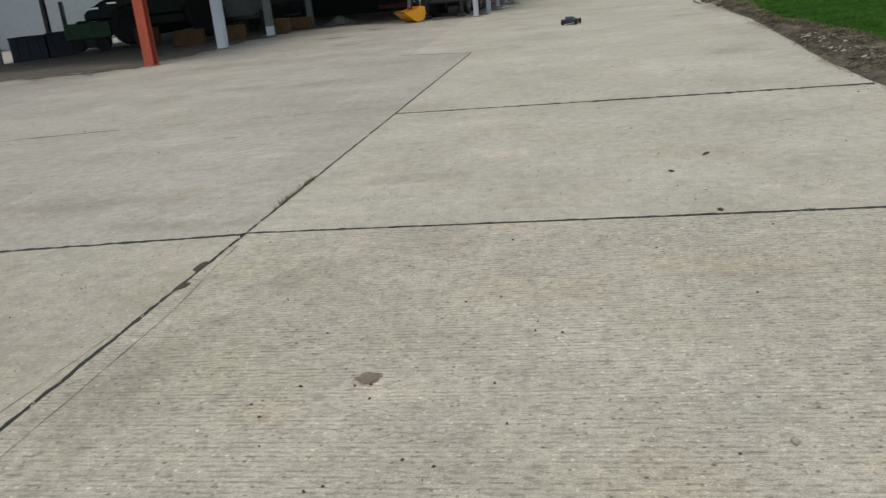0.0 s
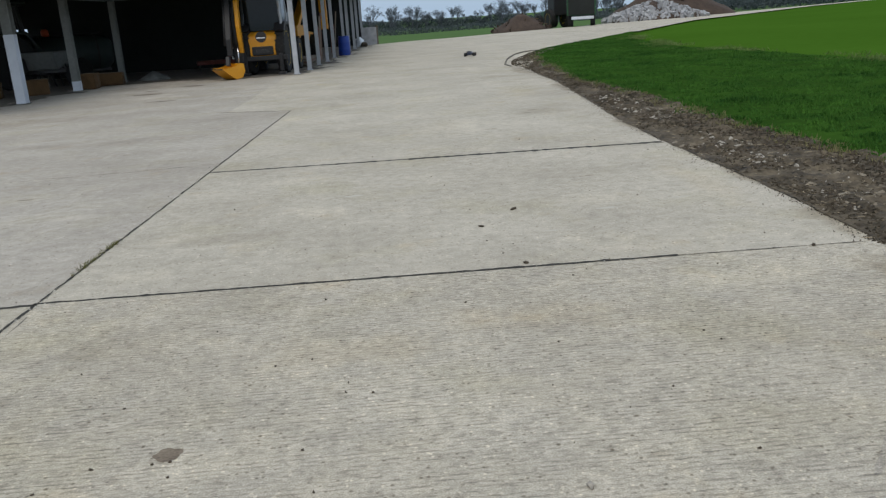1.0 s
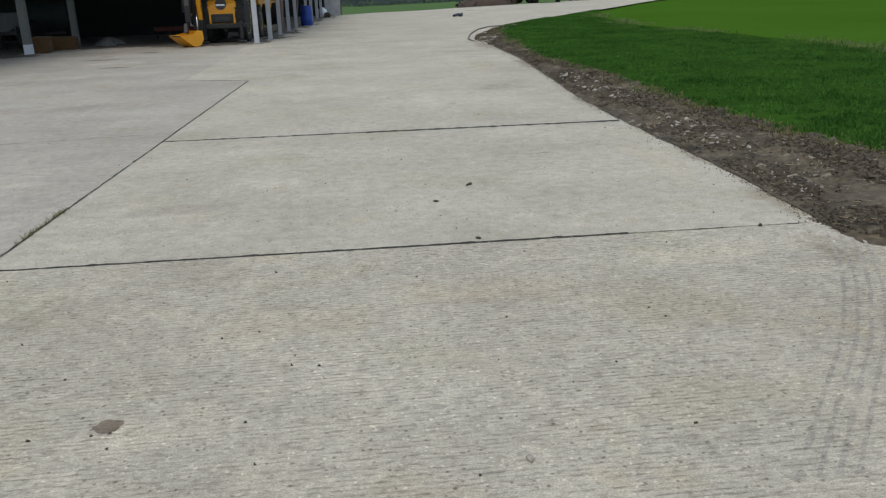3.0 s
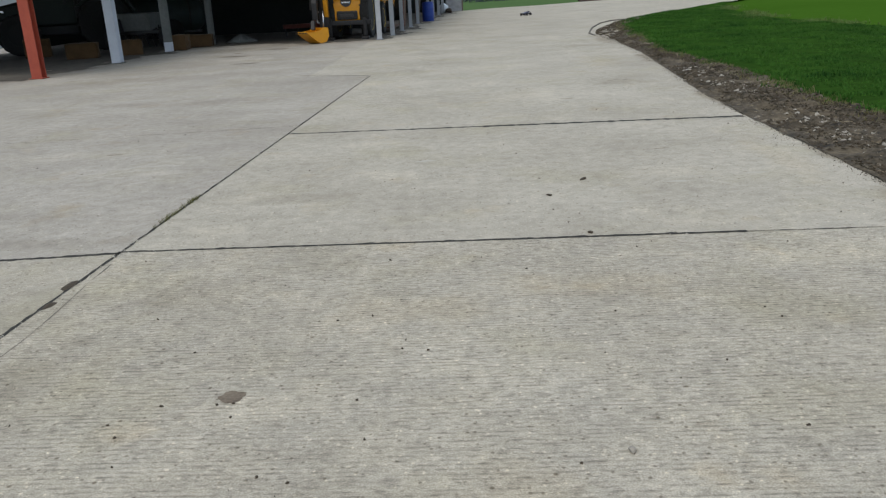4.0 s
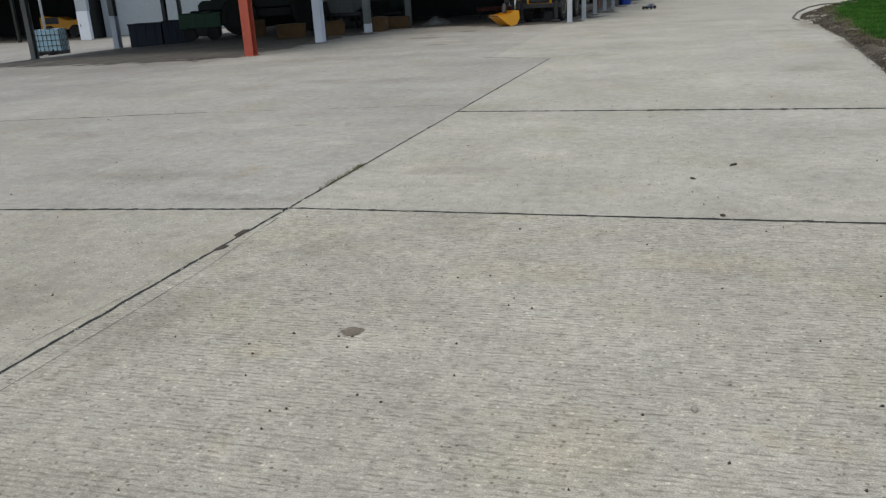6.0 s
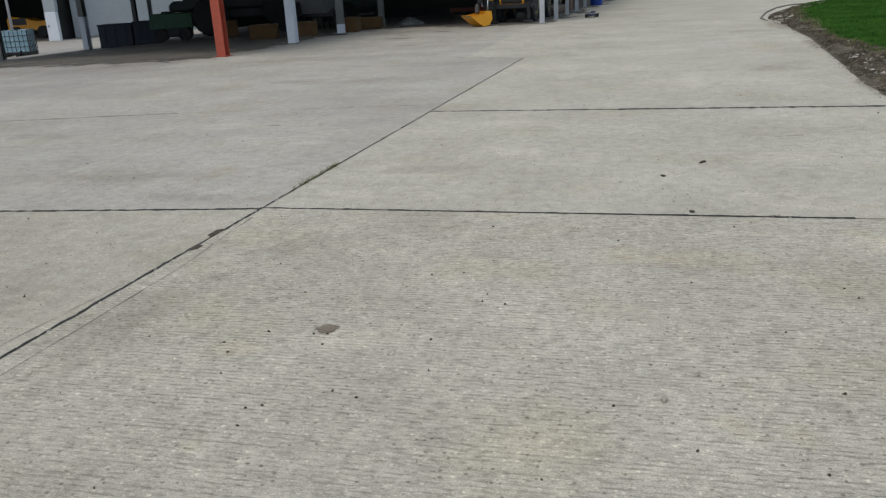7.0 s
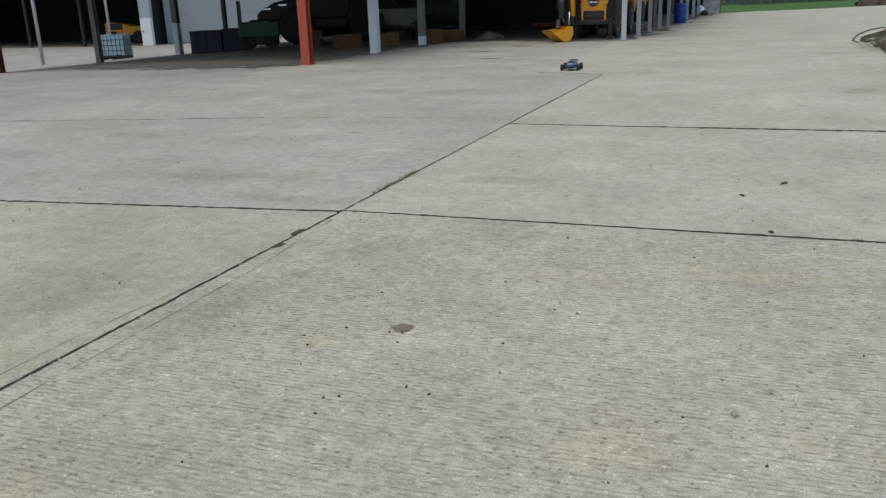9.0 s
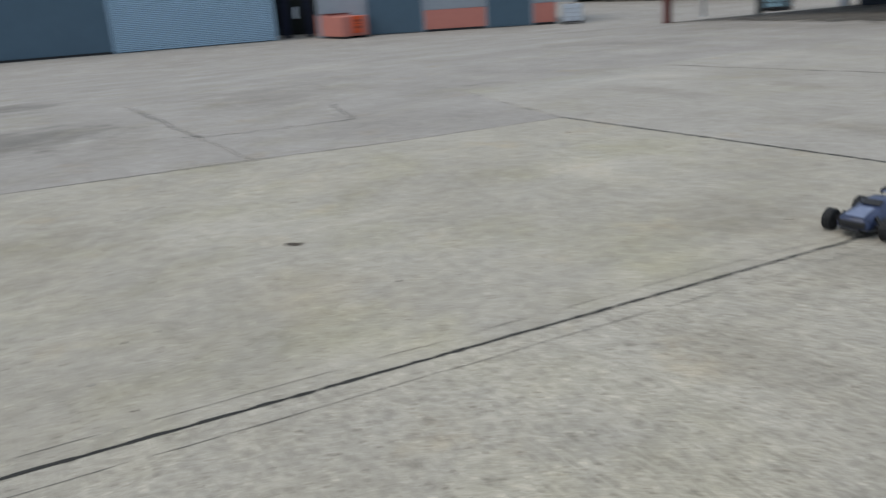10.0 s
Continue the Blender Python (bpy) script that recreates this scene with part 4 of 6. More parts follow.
# ---- sheds and buildings ----
def wall(name, label, a, b, z0, z1, mat, thick=0.15, category="wall"):
    """A straight upright wall from plan point a to b."""
    a, b = Vector(a), Vector(b)
    side = Vector((-(b - a).y, (b - a).x)).normalized() * thick / 2
    bm = prism(bmesh.new(), [tuple(a + side), tuple(b + side), tuple(b - side), tuple(a - side)], z0, z1)
    return tagged(part(name, bm, mat), label, category, kind="structure")


# Roof lies out of view; its outline is set for the shade below.
ROOF = [(-9.3, 18.6), (-9.0, 28.9), (-2.6, 28.6), (-0.9, 58.2), (-24.2, 58.2), (-21.4, 36), (-21.0, 30.6), (-27.6, 24.2)]
roof_bm = prism(bmesh.new(), ROOF, 4.7, 4.85)
tagged(part("roof", roof_bm, ROOFSHEET), "low dark sheet roof over the open machinery shed", "roof", kind="structure")
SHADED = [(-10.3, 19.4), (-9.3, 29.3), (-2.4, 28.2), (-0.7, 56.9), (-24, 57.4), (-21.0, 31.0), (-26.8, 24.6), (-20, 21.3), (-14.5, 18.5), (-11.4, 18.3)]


def inside(x, y, ring):
    """Distance inside a plan outline, negative outside it."""
    odd, near = False, 1e9
    for (x0, y0), (x1, y1) in zip(ring, ring[1:] + ring[:1]):
        dx, dy = x1 - x0, y1 - y0
        u = min(1.0, max(0.0, ((x - x0) * dx + (y - y0) * dy) / (dx * dx + dy * dy)))
        near = min(near, math.hypot(x - x0 - u * dx, y - y0 - u * dy))
        if (y0 > y) != (y1 > y) and x < x0 + (y - y0) * dx / dy:
            odd = not odd
    return near if odd else -near


def dirt_and_shade(x, y):
    """Trodden dirt and painted roof shade, broken up towards its edge."""
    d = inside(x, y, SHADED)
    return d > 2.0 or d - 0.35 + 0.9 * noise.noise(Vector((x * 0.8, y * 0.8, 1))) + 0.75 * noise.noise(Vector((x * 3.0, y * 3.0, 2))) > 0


shed_floor = sheet("shed_floor", [-27.4 + 0.17 * i for i in range(160)], [17.6 + 0.17 * i for i in range(236)], lambda x, y: fall(x, y) + 0.004, SHED_FLOOR, keep=dirt_and_shade)
tagged(shed_floor, "trodden soiled floor under the shed with roof shade in its colour", "floor", kind="structure")
# end wall and inner screen are added, near-black for the shed's deep shade
wall("wall_north", "dark cladding closing the shed's far end", (-23.3, 57.6), (-1.5, 57.6), -1, 4.7, DARK_AND_SHADE)
wall("wall_inner", "added near-black screen for the shed's deep shade", (-14.8, 38.4), (-4.6, 38.4), -0.1, 4.7, DARK_AND_SHADE)
wall("fascia_west", "dark cladding hanging under the eave", (-21.2, 30.8), (-24.2, 58.0), 2.5, 4.7, DARK_AND_SHADE, 0.1)
# low screen added in place of the machinery's dark outlines
wall("wall_west", "near-black screen for machinery outlines on the shed's far side", (-22.3, 42.5), (-23.6, 57.4), -1.0, 1.72, DARK_AND_SHADE)
wall("header_north", "dark cladding over the gap in the far end", (-24.4, 57.6), (-23.3, 57.6), 2.4, 4.69, DARK_AND_SHADE)
# fascias added out of view to cut the light inside the shed
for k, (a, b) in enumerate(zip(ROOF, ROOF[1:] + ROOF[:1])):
    wall("fascia_%d" % (k + 1), "added unseen cladding under the roof's edge that darkens the shed", a, b, 2.75 if k < 2 else 3.25, 4.69, DARK_AND_SHADE, 0.1)


def steel_post(label, x, y, h, mat, foot=None, foot_h=0.0, size=0.22, turn=0.0, group="shed posts"):
    """A rolled steel column on a base plate, its foot painted."""
    z = fall(x, y)
    ob = thing("steel_post", label, "post", pose(x, y, z, 0, 0, turn), group)
    def section(z0, z1, grow=0.0):
        bm = bmesh.new()
        t = 0.02 + grow
        s = size + 2 * grow
        box(bm, 0, size / 2 - 0.01, z0, s, t, z1 - z0)
        box(bm, 0, -size / 2 + 0.01, z0, s, t, z1 - z0)
        box(bm, 0, 0, z0, t, size - 0.04 - grow, z1 - z0)
        return bm
    part("shaft", section(0.02, h), mat, ob)
    part("base_plate", box(bmesh.new(), 0, 0, 0, size + 0.08, size + 0.08, 0.02, 0.004), mat, ob)
    if foot:
        part("painted_foot", section(0.021, foot_h, 0.003), foot, ob, "pale painted lower part")
    return ob


steel_post("red oxide painted steel column at the shed front", -10.24, 19.65, 4.7, REDPAINT, size=0.25)
steel_post("grey steel column with its foot painted white", -9.9, 23.46, 4.7, GREYPOST, WHITEPAINT, 1.85, 0.25)
steel_post("weathered grey steel column with a short white foot", -9.86, 27.55, 4.7, GREYPOST, WHITEPAINT, 0.32, 0.22)
steel_post("dark grey steel column inside the shed", -9.5, 31.15, 4.7, GREYPOST, size=0.2)
steel_post("dark red steel column at the shed corner", -26.64, 24.84, 5.3, DARKRED, size=0.25)
steel_post("grey steel column beside a pale tank", -23.87, 27.27, 5.1, GREYPOST, size=0.22)
steel_post("grey steel column with its foot painted white", -21.5, 29.35, 5.0, GREYPOST, WHITEPAINT, 1.3, 0.24)
steel_post("dark steel column behind the troughs", -20.6, 31.6, 5.0, STEELDARK, size=0.16)
pole = thing("pole", "thin bare galvanised pole in the open yard", "pole", pose(-32.1, 32.58, fall(-32.1, 32.6)))
part("shaft", rod(bmesh.new(), (0, 0, 0), (0, 0, 6), 0.09, 0.07), GALV, pole, smooth=True)
part("base_plate", box(bmesh.new(), 0, 0, 0, 0.3, 0.3, 0.02, 0.004), GALV, pole)
slim = thing("pole", "slim galvanised pole beside the pale blue tank", "pole", pose(-31.0, 36.4, fall(-31.0, 36.4)))
part("shaft", rod(bmesh.new(), (0, 0, 0), (0, 0, 6), 0.07, 0.06), GALV, slim, smooth=True)
part("base_plate", box(bmesh.new(), 0, 0, 0, 0.26, 0.26, 0.02, 0.004), GALV, slim)
for x, y, s in ((-2.98, 29.0, 0.16), (-2.72, 31.1, 0.15), (-2.62, 34.3, 0.14), (-2.45, 36.9, 0.14), (-2.35, 40.4, 0.14), (-2.1, 45.6, 0.14), (-1.95, 48.2, 0.16), (-1.75, 51.2, 0.16), (-1.6, 54.2, 0.16), (-1.4, 57.2, 0.15)):
    steel_post("pale galvanised steel column along the shed's open side", x, y, 4.7, GALV, size=s)


def facade(origin, along, name, label, category):
    o, a = Vector(origin), Vector(along)
    ang = math.degrees(math.atan2(a.y - o.y, a.x - o.x))
    return tagged(new(name), label, category, kind="structure"), pose(o.x, o.y, -1.25, 0, 0, ang)


def seams(bm, x0, x1, z0, z1, pitch, y, proud=0.02):
    """Upright ribs of profiled cladding."""
    n = int((x1 - x0) / pitch)
    for i in range(n + 1):
        box(bm, x0 + i * pitch, y, z0, 0.05, proud, z1 - z0)
    return bm


# workshop: pale cladding over salmon panels, between slate-blue sliding doors
shop, m = facade((-41.4, 30.4), (-48.5, 20.2), "workshop", "long workshop with grey-white cladding, salmon panels and slate-blue doors", "building")
shop.matrix_basis = m
part("wall", box(bmesh.new(), 7.9, -4.0, 0.0, 15.0, 7.6, 5.0), CLADWHITE, shop)
for x0, x1 in ((0.45, 1.85), (4.7, 8.6)):
    part("panel", box(bmesh.new(), (x0 + x1) / 2, -0.165, 0.14, x1 - x0 - 0.02, 0.1, 1.15, 0.01), SALMON, shop, "salmon pink lower panel")
    # black strip puts the shade of the recess below the panel in colour
    part("plinth", box(bmesh.new(), (x0 + x1) / 2, -0.19, 0.0, x1 - x0, 0.06, 0.13), BLACK, shop, "black strip for the shaded gap under the panel")
    part("cladding", seams(box(bmesh.new(), (x0 + x1) / 2, -0.17, 1.31, x1 - x0 - 0.02, 0.06, 3.6), x0 + 0.15, x1 - 0.1, 1.31, 4.9, 0.33, -0.135), CLADWHITE, shop)
for x0, x1 in ((1.85, 4.7), (8.6, 12.2)):
    d = part("sliding_door", seams(box(bmesh.new(), (x0 + x1) / 2, -0.12, 0.05, x1 - x0 - 0.14, 0.08, 4.4, 0.01), x0 + 0.5, x1 - 0.4, 0.06, 4.4, 0.9, -0.078, 0.008), CLADBLUE, shop, "slate-blue steel sliding door")
    for x in (x0 + 0.03, x1 - 0.03):
        part("door_jamb", box(bmesh.new(), x, -0.11, 0.0, 0.12, 0.16, 4.6, 0.01), CLADWHITE, shop, "pale steel jamb")
part("corner_panel", box(bmesh.new(), 13.8, -0.17, 0.0, 3.0, 0.08, 4.9, 0.01), CLADWHITE, shop)
part("roof", box(bmesh.new(), 7.9, -4.0, 5.0, 15.6, 8.4, 0.2, 0.03), ROOFSHEET, shop)

# second building: ribbed roller shutter between slate-blue walls
store, m = facade((-52.7, 15.9), (-56.6, 0.5), "store", "slate-blue store with a closed pale blue roller shutter", "building")
store.matrix_basis = m
part("wall", box(bmesh.new(), 16.0, -4.2, 0.0, 32.0, 7.8, 5.0), CLADBLUE, store)
part("cladding", seams(box(bmesh.new(), 20.5, -0.24, 0.14, 21.0, 0.1, 4.8), 10.2, 31, 0.14, 4.9, 1.45, -0.185, 0.012), CLADBLUE, store)
# the shaded gap at the wall's foot is a black strip too
part("plinth", box(bmesh.new(), 20.5, -0.27, 0.0, 21.0, 0.06, 0.14), BLACK, store, "black strip for the shaded gap under the cladding")
# darker backing puts the shade of the grooves between slats in colour
shutter = part("roller_shutter", box(bmesh.new(), 5.05, -0.25, 0.02, 9.6, 0.05, 4.4), CLADBLUE, store, "pale blue ribbed roller shutter, closed")
slat_mesh = None
for i in range(39):
    if slat_mesh is None:
        bm = bmesh.new()
        f = bm.faces.new([bm.verts.new((-4.78, y, z)) for y, z in ((0, 0), (0.05, 0.004), (0.06, 0.04), (0.04, 0.082), (0, 0.09))])
        up = bmesh.ops.extrude_face_region(bm, geom=[f])["geom"]
        bmesh.ops.translate(bm, verts=[g for g in up if isinstance(g, bmesh.types.BMVert)], vec=(9.56, 0, 0))
        bmesh.ops.recalc_face_normals(bm, faces=bm.faces)
        first = part("slat", bm, SHUTTER, shutter)
        slat_mesh = first.data
    else:
        first = new("slat", slat_mesh)
        first.parent = shutter
    first.location = (5.05, -0.226, 0.05 + i * 0.112)
for x in (0.12, 9.98):
    part("shutter_guide", box(bmesh.new(), x, -0.18, 0, 0.2, 0.18, 4.6, 0.01), SHUTTER, store)
part("roof", box(bmesh.new(), 16, -4.2, 5.0, 32.6, 8.6, 0.2, 0.03), ROOFSHEET, store)
# near-black sheet added for the shade inside the gap
wall("wall_recess", "added near-black sheet for the shaded gap between buildings", (-60, 17.0), (-52.5, 24.5), -1.25, 4.0, DARK_AND_SHADE)

# far open shed, pale wall and outer building
far_shed, m = facade((-41.6, 53.5), (-70.6, 53.5), "far_shed", "open-fronted dark shed across the yard", "building")
far_shed.matrix_basis = pose(-70.4, 53.5, -1.25)
# near-black inner faces carry the shed's inside shade in their colour
part("back_wall", box(bmesh.new(), 14, 13, 0, 28.6, 0.2, 6), DARK_AND_SHADE, far_shed)
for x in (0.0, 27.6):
    part("side_wall", box(bmesh.new(), x, 6.6, 0, 0.2, 12.6, 6), DARK_AND_SHADE, far_shed)
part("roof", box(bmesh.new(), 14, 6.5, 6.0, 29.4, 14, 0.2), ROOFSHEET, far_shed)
# fascia is added above the view to keep light off the inside
part("fascia", box(bmesh.new(), 14, 0.1, 3.9, 27.6, 0.12, 2.1), DARK_AND_SHADE, far_shed)
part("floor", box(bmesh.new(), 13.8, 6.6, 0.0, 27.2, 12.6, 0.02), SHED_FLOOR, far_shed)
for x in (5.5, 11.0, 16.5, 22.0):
    part("post", box(bmesh.new(), x, 0.2, 0, 0.22, 0.22, 6, 0.01), DARK_AND_SHADE, far_shed)
part("door_pier", box(bmesh.new(), 28.3, 0.1, 2.1, 1.0, 0.3, 3.9, 0.01), CLADWHITE, far_shed)
side_door = part("side_door", box(bmesh.new(), 28.3, 0.05, 0.02, 0.95, 0.3, 2.07, 0.01), WHITEPAINT, far_shed, "white painted side door")
part("door_handle", box(bmesh.new(), 28.05, -0.13, 1.0, 0.05, 0.05, 0.16, 0.008), STEELDARK, side_door)
barn, m = facade((-42.0, 56.0), (-35.0, 61.0), "pale_barn", "tall barn clad in pale grey-blue sheeting", "building")
barn.matrix_basis = m
part("wall", box(bmesh.new(), 7.0, 2.6, 0, 14.4, 5.0, 7.0), CLADWHITE, barn)
part("cladding", seams(box(bmesh.new(), 7.0, 0.06, 0.1, 14.3, 0.06, 6.8), 0.1, 14.0, 0.1, 6.9, 0.4, 0.025, 0.02), CLADWHITE, barn)
part("roof", box(bmesh.new(), 7.0, 2.6, 7.0, 15.0, 5.8, 0.2), ROOFSHEET, barn)
outer = tagged(new("outer_building"), "pale grey sheeted building at the yard's far corner", "building", kind="structure")
outer.matrix_basis = pose(-79.0, 58.5, -1.25)
part("wall", box(bmesh.new(), 0, 0, 0, 14, 6, 6), CLADWHITE, outer)
part("cladding", seams(bmesh.new(), -6.9, 6.9, 0, 6, 0.5, -3.02, 0.03), CLADWHITE, outer)
part("roof", box(bmesh.new(), 0, 0, 6, 14.6, 6.6, 0.2), ROOFSHEET, outer)


# ---- machines and loose things ----
def wheel(parent, x, y, z, r, w, rim_mat, rim=0.55, lugs=True, name="wheel"):
    """A wheel whose axle lies along y; tyre with lugs and a dished rim."""
    ob = new(name)
    ob.parent = parent
    ob.location = (x, y, z)
    bm = lathe(bmesh.new(), [(r * rim, -w * 0.42), (r * 0.8, -w * 0.5), (r * 0.93, -w * 0.47), (r * 0.975, -w * 0.3), (r * 0.98, w * 0.3), (r * 0.93, w * 0.47), (r * 0.8, w * 0.5), (r * rim, w * 0.42)], 36)
    if lugs:
        n = 20
        for i in range(n):
            for s in (-1, 1):
                a = math.tau * (i + (0.5 if s > 0 else 0)) / n
                m = Matrix.Rotation(-a, 4, "Y") @ Matrix.Translation((r * 0.975, s * w * 0.25, 0)) @ Matrix.Rotation(s * 0.6, 4, "X")
                bmesh.ops.create_cube(bm, size=1, matrix=m @ Matrix.Diagonal((r * 0.07, w * 0.5, r * 0.06, 1)))
    part("tyre", bm, RUBBER, ob)
    bm = lathe(bmesh.new(), [(r * 0.1, -w * 0.30), (r * 0.42, -w * 0.2), (r * rim * 0.98, -w * 0.40), (r * rim * 1.04, -w * 0.44), (r * rim * 1.04, w * 0.44), (r * rim * 0.98, w * 0.40), (r * 0.42, w * 0.2), (r * 0.1, w * 0.30)], 32)
    for s in (-1, 1):
        for i in range(8):
            a = math.tau * i / 8
            rod(bm, (r * 0.2 * math.cos(a), s * w * 0.2, r * 0.2 * math.sin(a)), (r * 0.2 * math.cos(a), s * w * 0.32, r * 0.2 * math.sin(a)), r * 0.03, seg=6)
    part("rim", bm, rim_mat, ob, smooth=False)
    return ob


def backhoe():
    """A yellow loader parked with its digging arm and bucket towards the yard; x ahead is the rear."""
    ob = thing("backhoe_loader", "yellow backhoe loader parked in the shed with its bucket lowered", "tractor", pose(-4.12, 30.5, 0, 0, 0, -92))
    for s in (-1, 1):
        wheel(ob, 0.0, s * 0.60, 0.86, 0.86, 0.34, RIMYELLOW, 0.66)
        wheel(ob, -2.4, s * 0.68, 0.6, 0.6, 0.4, RIMYELLOW, 0.55)
    part("chassis", soften(profile(bmesh.new(), [(-3.2, 0.55), (0.7, 0.5), (0.75, 0.85), (0.2, 1.0), (-3.2, 0.95)], 0.9), 0.03), BLACK, ob)
    rear = part("rear_body", soften(profile(bmesh.new(), [(0.72, 0.56), (0.80, 0.72), (0.78, 1.25), (0.68, 1.40), (0.45, 1.46), (0.30, 1.5), (0.30, 0.62)], 1.0), 0.07, 3), YELLOW, ob)
    part("grille", box(bmesh.new(), 0.80, 0, 0.68, 0.05, 0.74, 0.30, 0.04), BLACK, rear, "black rear grille")
    bm = box(bmesh.new(), 0.83, 0, 0.77, 0.03, 0.46, 0.11, 0.01)
    part("number_plate", bm, STEELDARK, rear, "dark plate with worn bars")
    part("badge", lathe(bmesh.new(), [(0.19, 0), (0.19, 0.02)], 20, "Z"), BLACK, rear).matrix_basis = pose(0.765, -0.02, 1.30, 0, 76, 0)
    part("badge_strip", box(bmesh.new(), 0.80, -0.02, 1.24, 0.02, 0.3, 0.05, 0.005), CHROME, rear)
    for s in (-1, 1):
        part("fender", soften(profile(bmesh.new(), [(-0.95, 1.0), (-0.8, 1.5), (-0.45, 1.78), (0.4, 1.78), (0.75, 1.5), (0.6, 1.45), (0.35, 1.66), (-0.4, 1.66), (-0.7, 1.42), (-0.85, 1.0)], 0.36, s * 0.62), 0.02), BLACK, ob)
        part("tail_lamp", box(bmesh.new(), 0.74, s * 0.49, 0.95, 0.07, 0.08, 0.16, 0.01), REDPAINT, ob, "red tail lamp")
    cab = part("cab_roof", box(bmesh.new(), -0.22, 0, 2.86, 1.6, 1.45, 0.16, 0.05), BLACK, ob)
    for x in (-0.9, 0.45):
        for s in (-1, 1):
            # light caught on one side is put in as pale steel
            part("cab_pillar", rod(bmesh.new(), (x, s * 0.68, 1.45), (x * 0.9, s * 0.62, 2.9), 0.05), GALV if s > 0 else BLACK, ob)
    part("rear_window", box(bmesh.new(), 0.42, 0, 1.50, 0.02, 1.2, 1.35, 0.005), GLASS, cab)
    for s in (-1, 1):
        part("side_window", box(bmesh.new(), -0.22, s * 0.66, 1.5, 1.2, 0.02, 1.35, 0.005), GLASS, cab)
    part("bonnet", soften(profile(bmesh.new(), [(-0.9, 0.95), (-0.9, 1.75), (-2.9, 1.5), (-3.1, 0.95)], 0.9), 0.08, 3), YELLOW, ob)
    # slew post, boom folded upright, dipper hanging, bucket on the ground
    arm = part("kingpost", box(bmesh.new(), 0.98, -0.62, 0.45, 0.34, 0.34, 0.9, 0.04), BLACK, ob)
    part("rear_frame", box(bmesh.new(), 0.82, 0.0, 0.5, 0.14, 1.7, 0.16, 0.02), BLACK, ob)
    part("boom", soften(profile(bmesh.new(), [(0.95, 0.8), (1.15, 0.8), (1.35, 1.7), (1.25, 2.5), (0.85, 3.4), (0.7, 3.35), (1.0, 2.4), (1.08, 1.7)], 0.14, -0.52), 0.02), YELLOW, ob)
    part("dipper", soften(profile(bmesh.new(), [(0.75, 3.4), (0.95, 3.45), (1.75, 1.3), (1.75, 0.75), (1.6, 0.75), (1.5, 1.3)], 0.18, -0.80), 0.02), BLACK, ob)
    bm = bmesh.new()
    rod(bm, (1.35, -0.66, 1.0), (1.2, -0.66, 2.6), 0.05)
    rod(bm, (1.75, -0.92, 1.1), (1.1, -0.92, 2.9), 0.045)
    part("ram", bm, BLACK, ob, smooth=True)
    part("ram_rod", rod(bmesh.new(), (1.5, -0.58, 0.35), (1.42, -0.58, 1.05), 0.03), CHROME, ob, "bright hydraulic rod", smooth=True)
    bm = bmesh.new()
    for k in range(4):
        pts = [Vector((0.9 + 0.05 * k, -0.6 - 0.05 * k, 0.9)), Vector((1.3, -0.62 - 0.06 * k, 1.2 + 0.1 * k)), Vector((1.35, -0.62 - 0.05 * k, 2.2)), Vector((1.0, -0.6 - 0.04 * k, 3.0))]
        for a, b in zip(pts, pts[1:]):
            rod(bm, a, b, 0.018, seg=6)
    part("hose", bm, BLACK, ob)
    bm = bmesh.new()
    for a, b in (((0.95, -0.75, 0.6), (1.15, -0.85, 0.65)), ((1.15, -0.85, 0.65), (1.15, -0.85, 0.98)), ((1.15, -0.85, 0.98), (0.95, -0.75, 1.03))):
        rod(bm, a, b, 0.022, seg=8)
    part("guard_rail", bm, GALV, ob)
    for s in (-1, 1):
        part("stabiliser", box(bmesh.new(), 0.9, s * 0.62, 0.12, 0.12, 0.12, 0.6, 0.02), BLACK, ob)
        part("stabiliser_foot", box(bmesh.new(), 0.9, s * 0.62, 0.0, 0.3, 0.26, 0.1, 0.02), BLACK, ob)
    # bucket: a curled shell with cheeks and teeth
    bucket = new("bucket")
    bucket.parent = ob
    bucket.location = (2.03, -0.89, 0.0)
    bucket.scale = (0.95, 0.95, 1.0)
    outline = [(-0.30, 0.50), (-0.33, 0.24), (-0.2, 0.05), (0.05, 0.0), (0.25, 0.1), (0.62, 0.36), (0.58, 0.40), (0.22, 0.17), (0.04, 0.07), (-0.16, 0.11), (-0.26, 0.26), (-0.24, 0.50)]
    bm = profile(bmesh.new(), outline, 0.62)
    for s in (-1, 1):
        profile(bm, [(-0.30, 0.50), (-0.33, 0.24), (-0.2, 0.05), (0.05, 0.0), (0.25, 0.1), (0.62, 0.36), (0.30, 0.40), (0.02, 0.44), (-0.1, 0.52)], 0.03, s * 0.31)
    shell = part("bucket_shell", bm, YELLOW, bucket)
    shell.rotation_euler = (0, 0, radians(-40))
    rib = part("bucket_rib", profile(bmesh.new(), [(-0.36, 0.46), (-0.38, 0.22), (-0.24, 0.02), (0.02, 0.0), (0.0, 0.06), (-0.2, 0.1), (-0.3, 0.26), (-0.3, 0.46)], 0.12, 0.0), YELLOW, bucket)
    rib.rotation_euler = (0, 0, radians(-40))
    for k in range(4):
        t = part("tooth", box(bmesh.new(), 0.63, -0.26 + 0.173 * k, 0.35, 0.12, 0.06, 0.04, 0.01), STEELDARK, bucket)
        t.rotation_euler = (0, 0, radians(-40))
    part("bucket_hanger", soften(profile(bmesh.new(), [(-0.1, 0.42), (0.12, 0.45), (-0.02, 0.75), (-0.2, 0.72)], 0.14, -0.1), 0.02), BLACK, bucket)
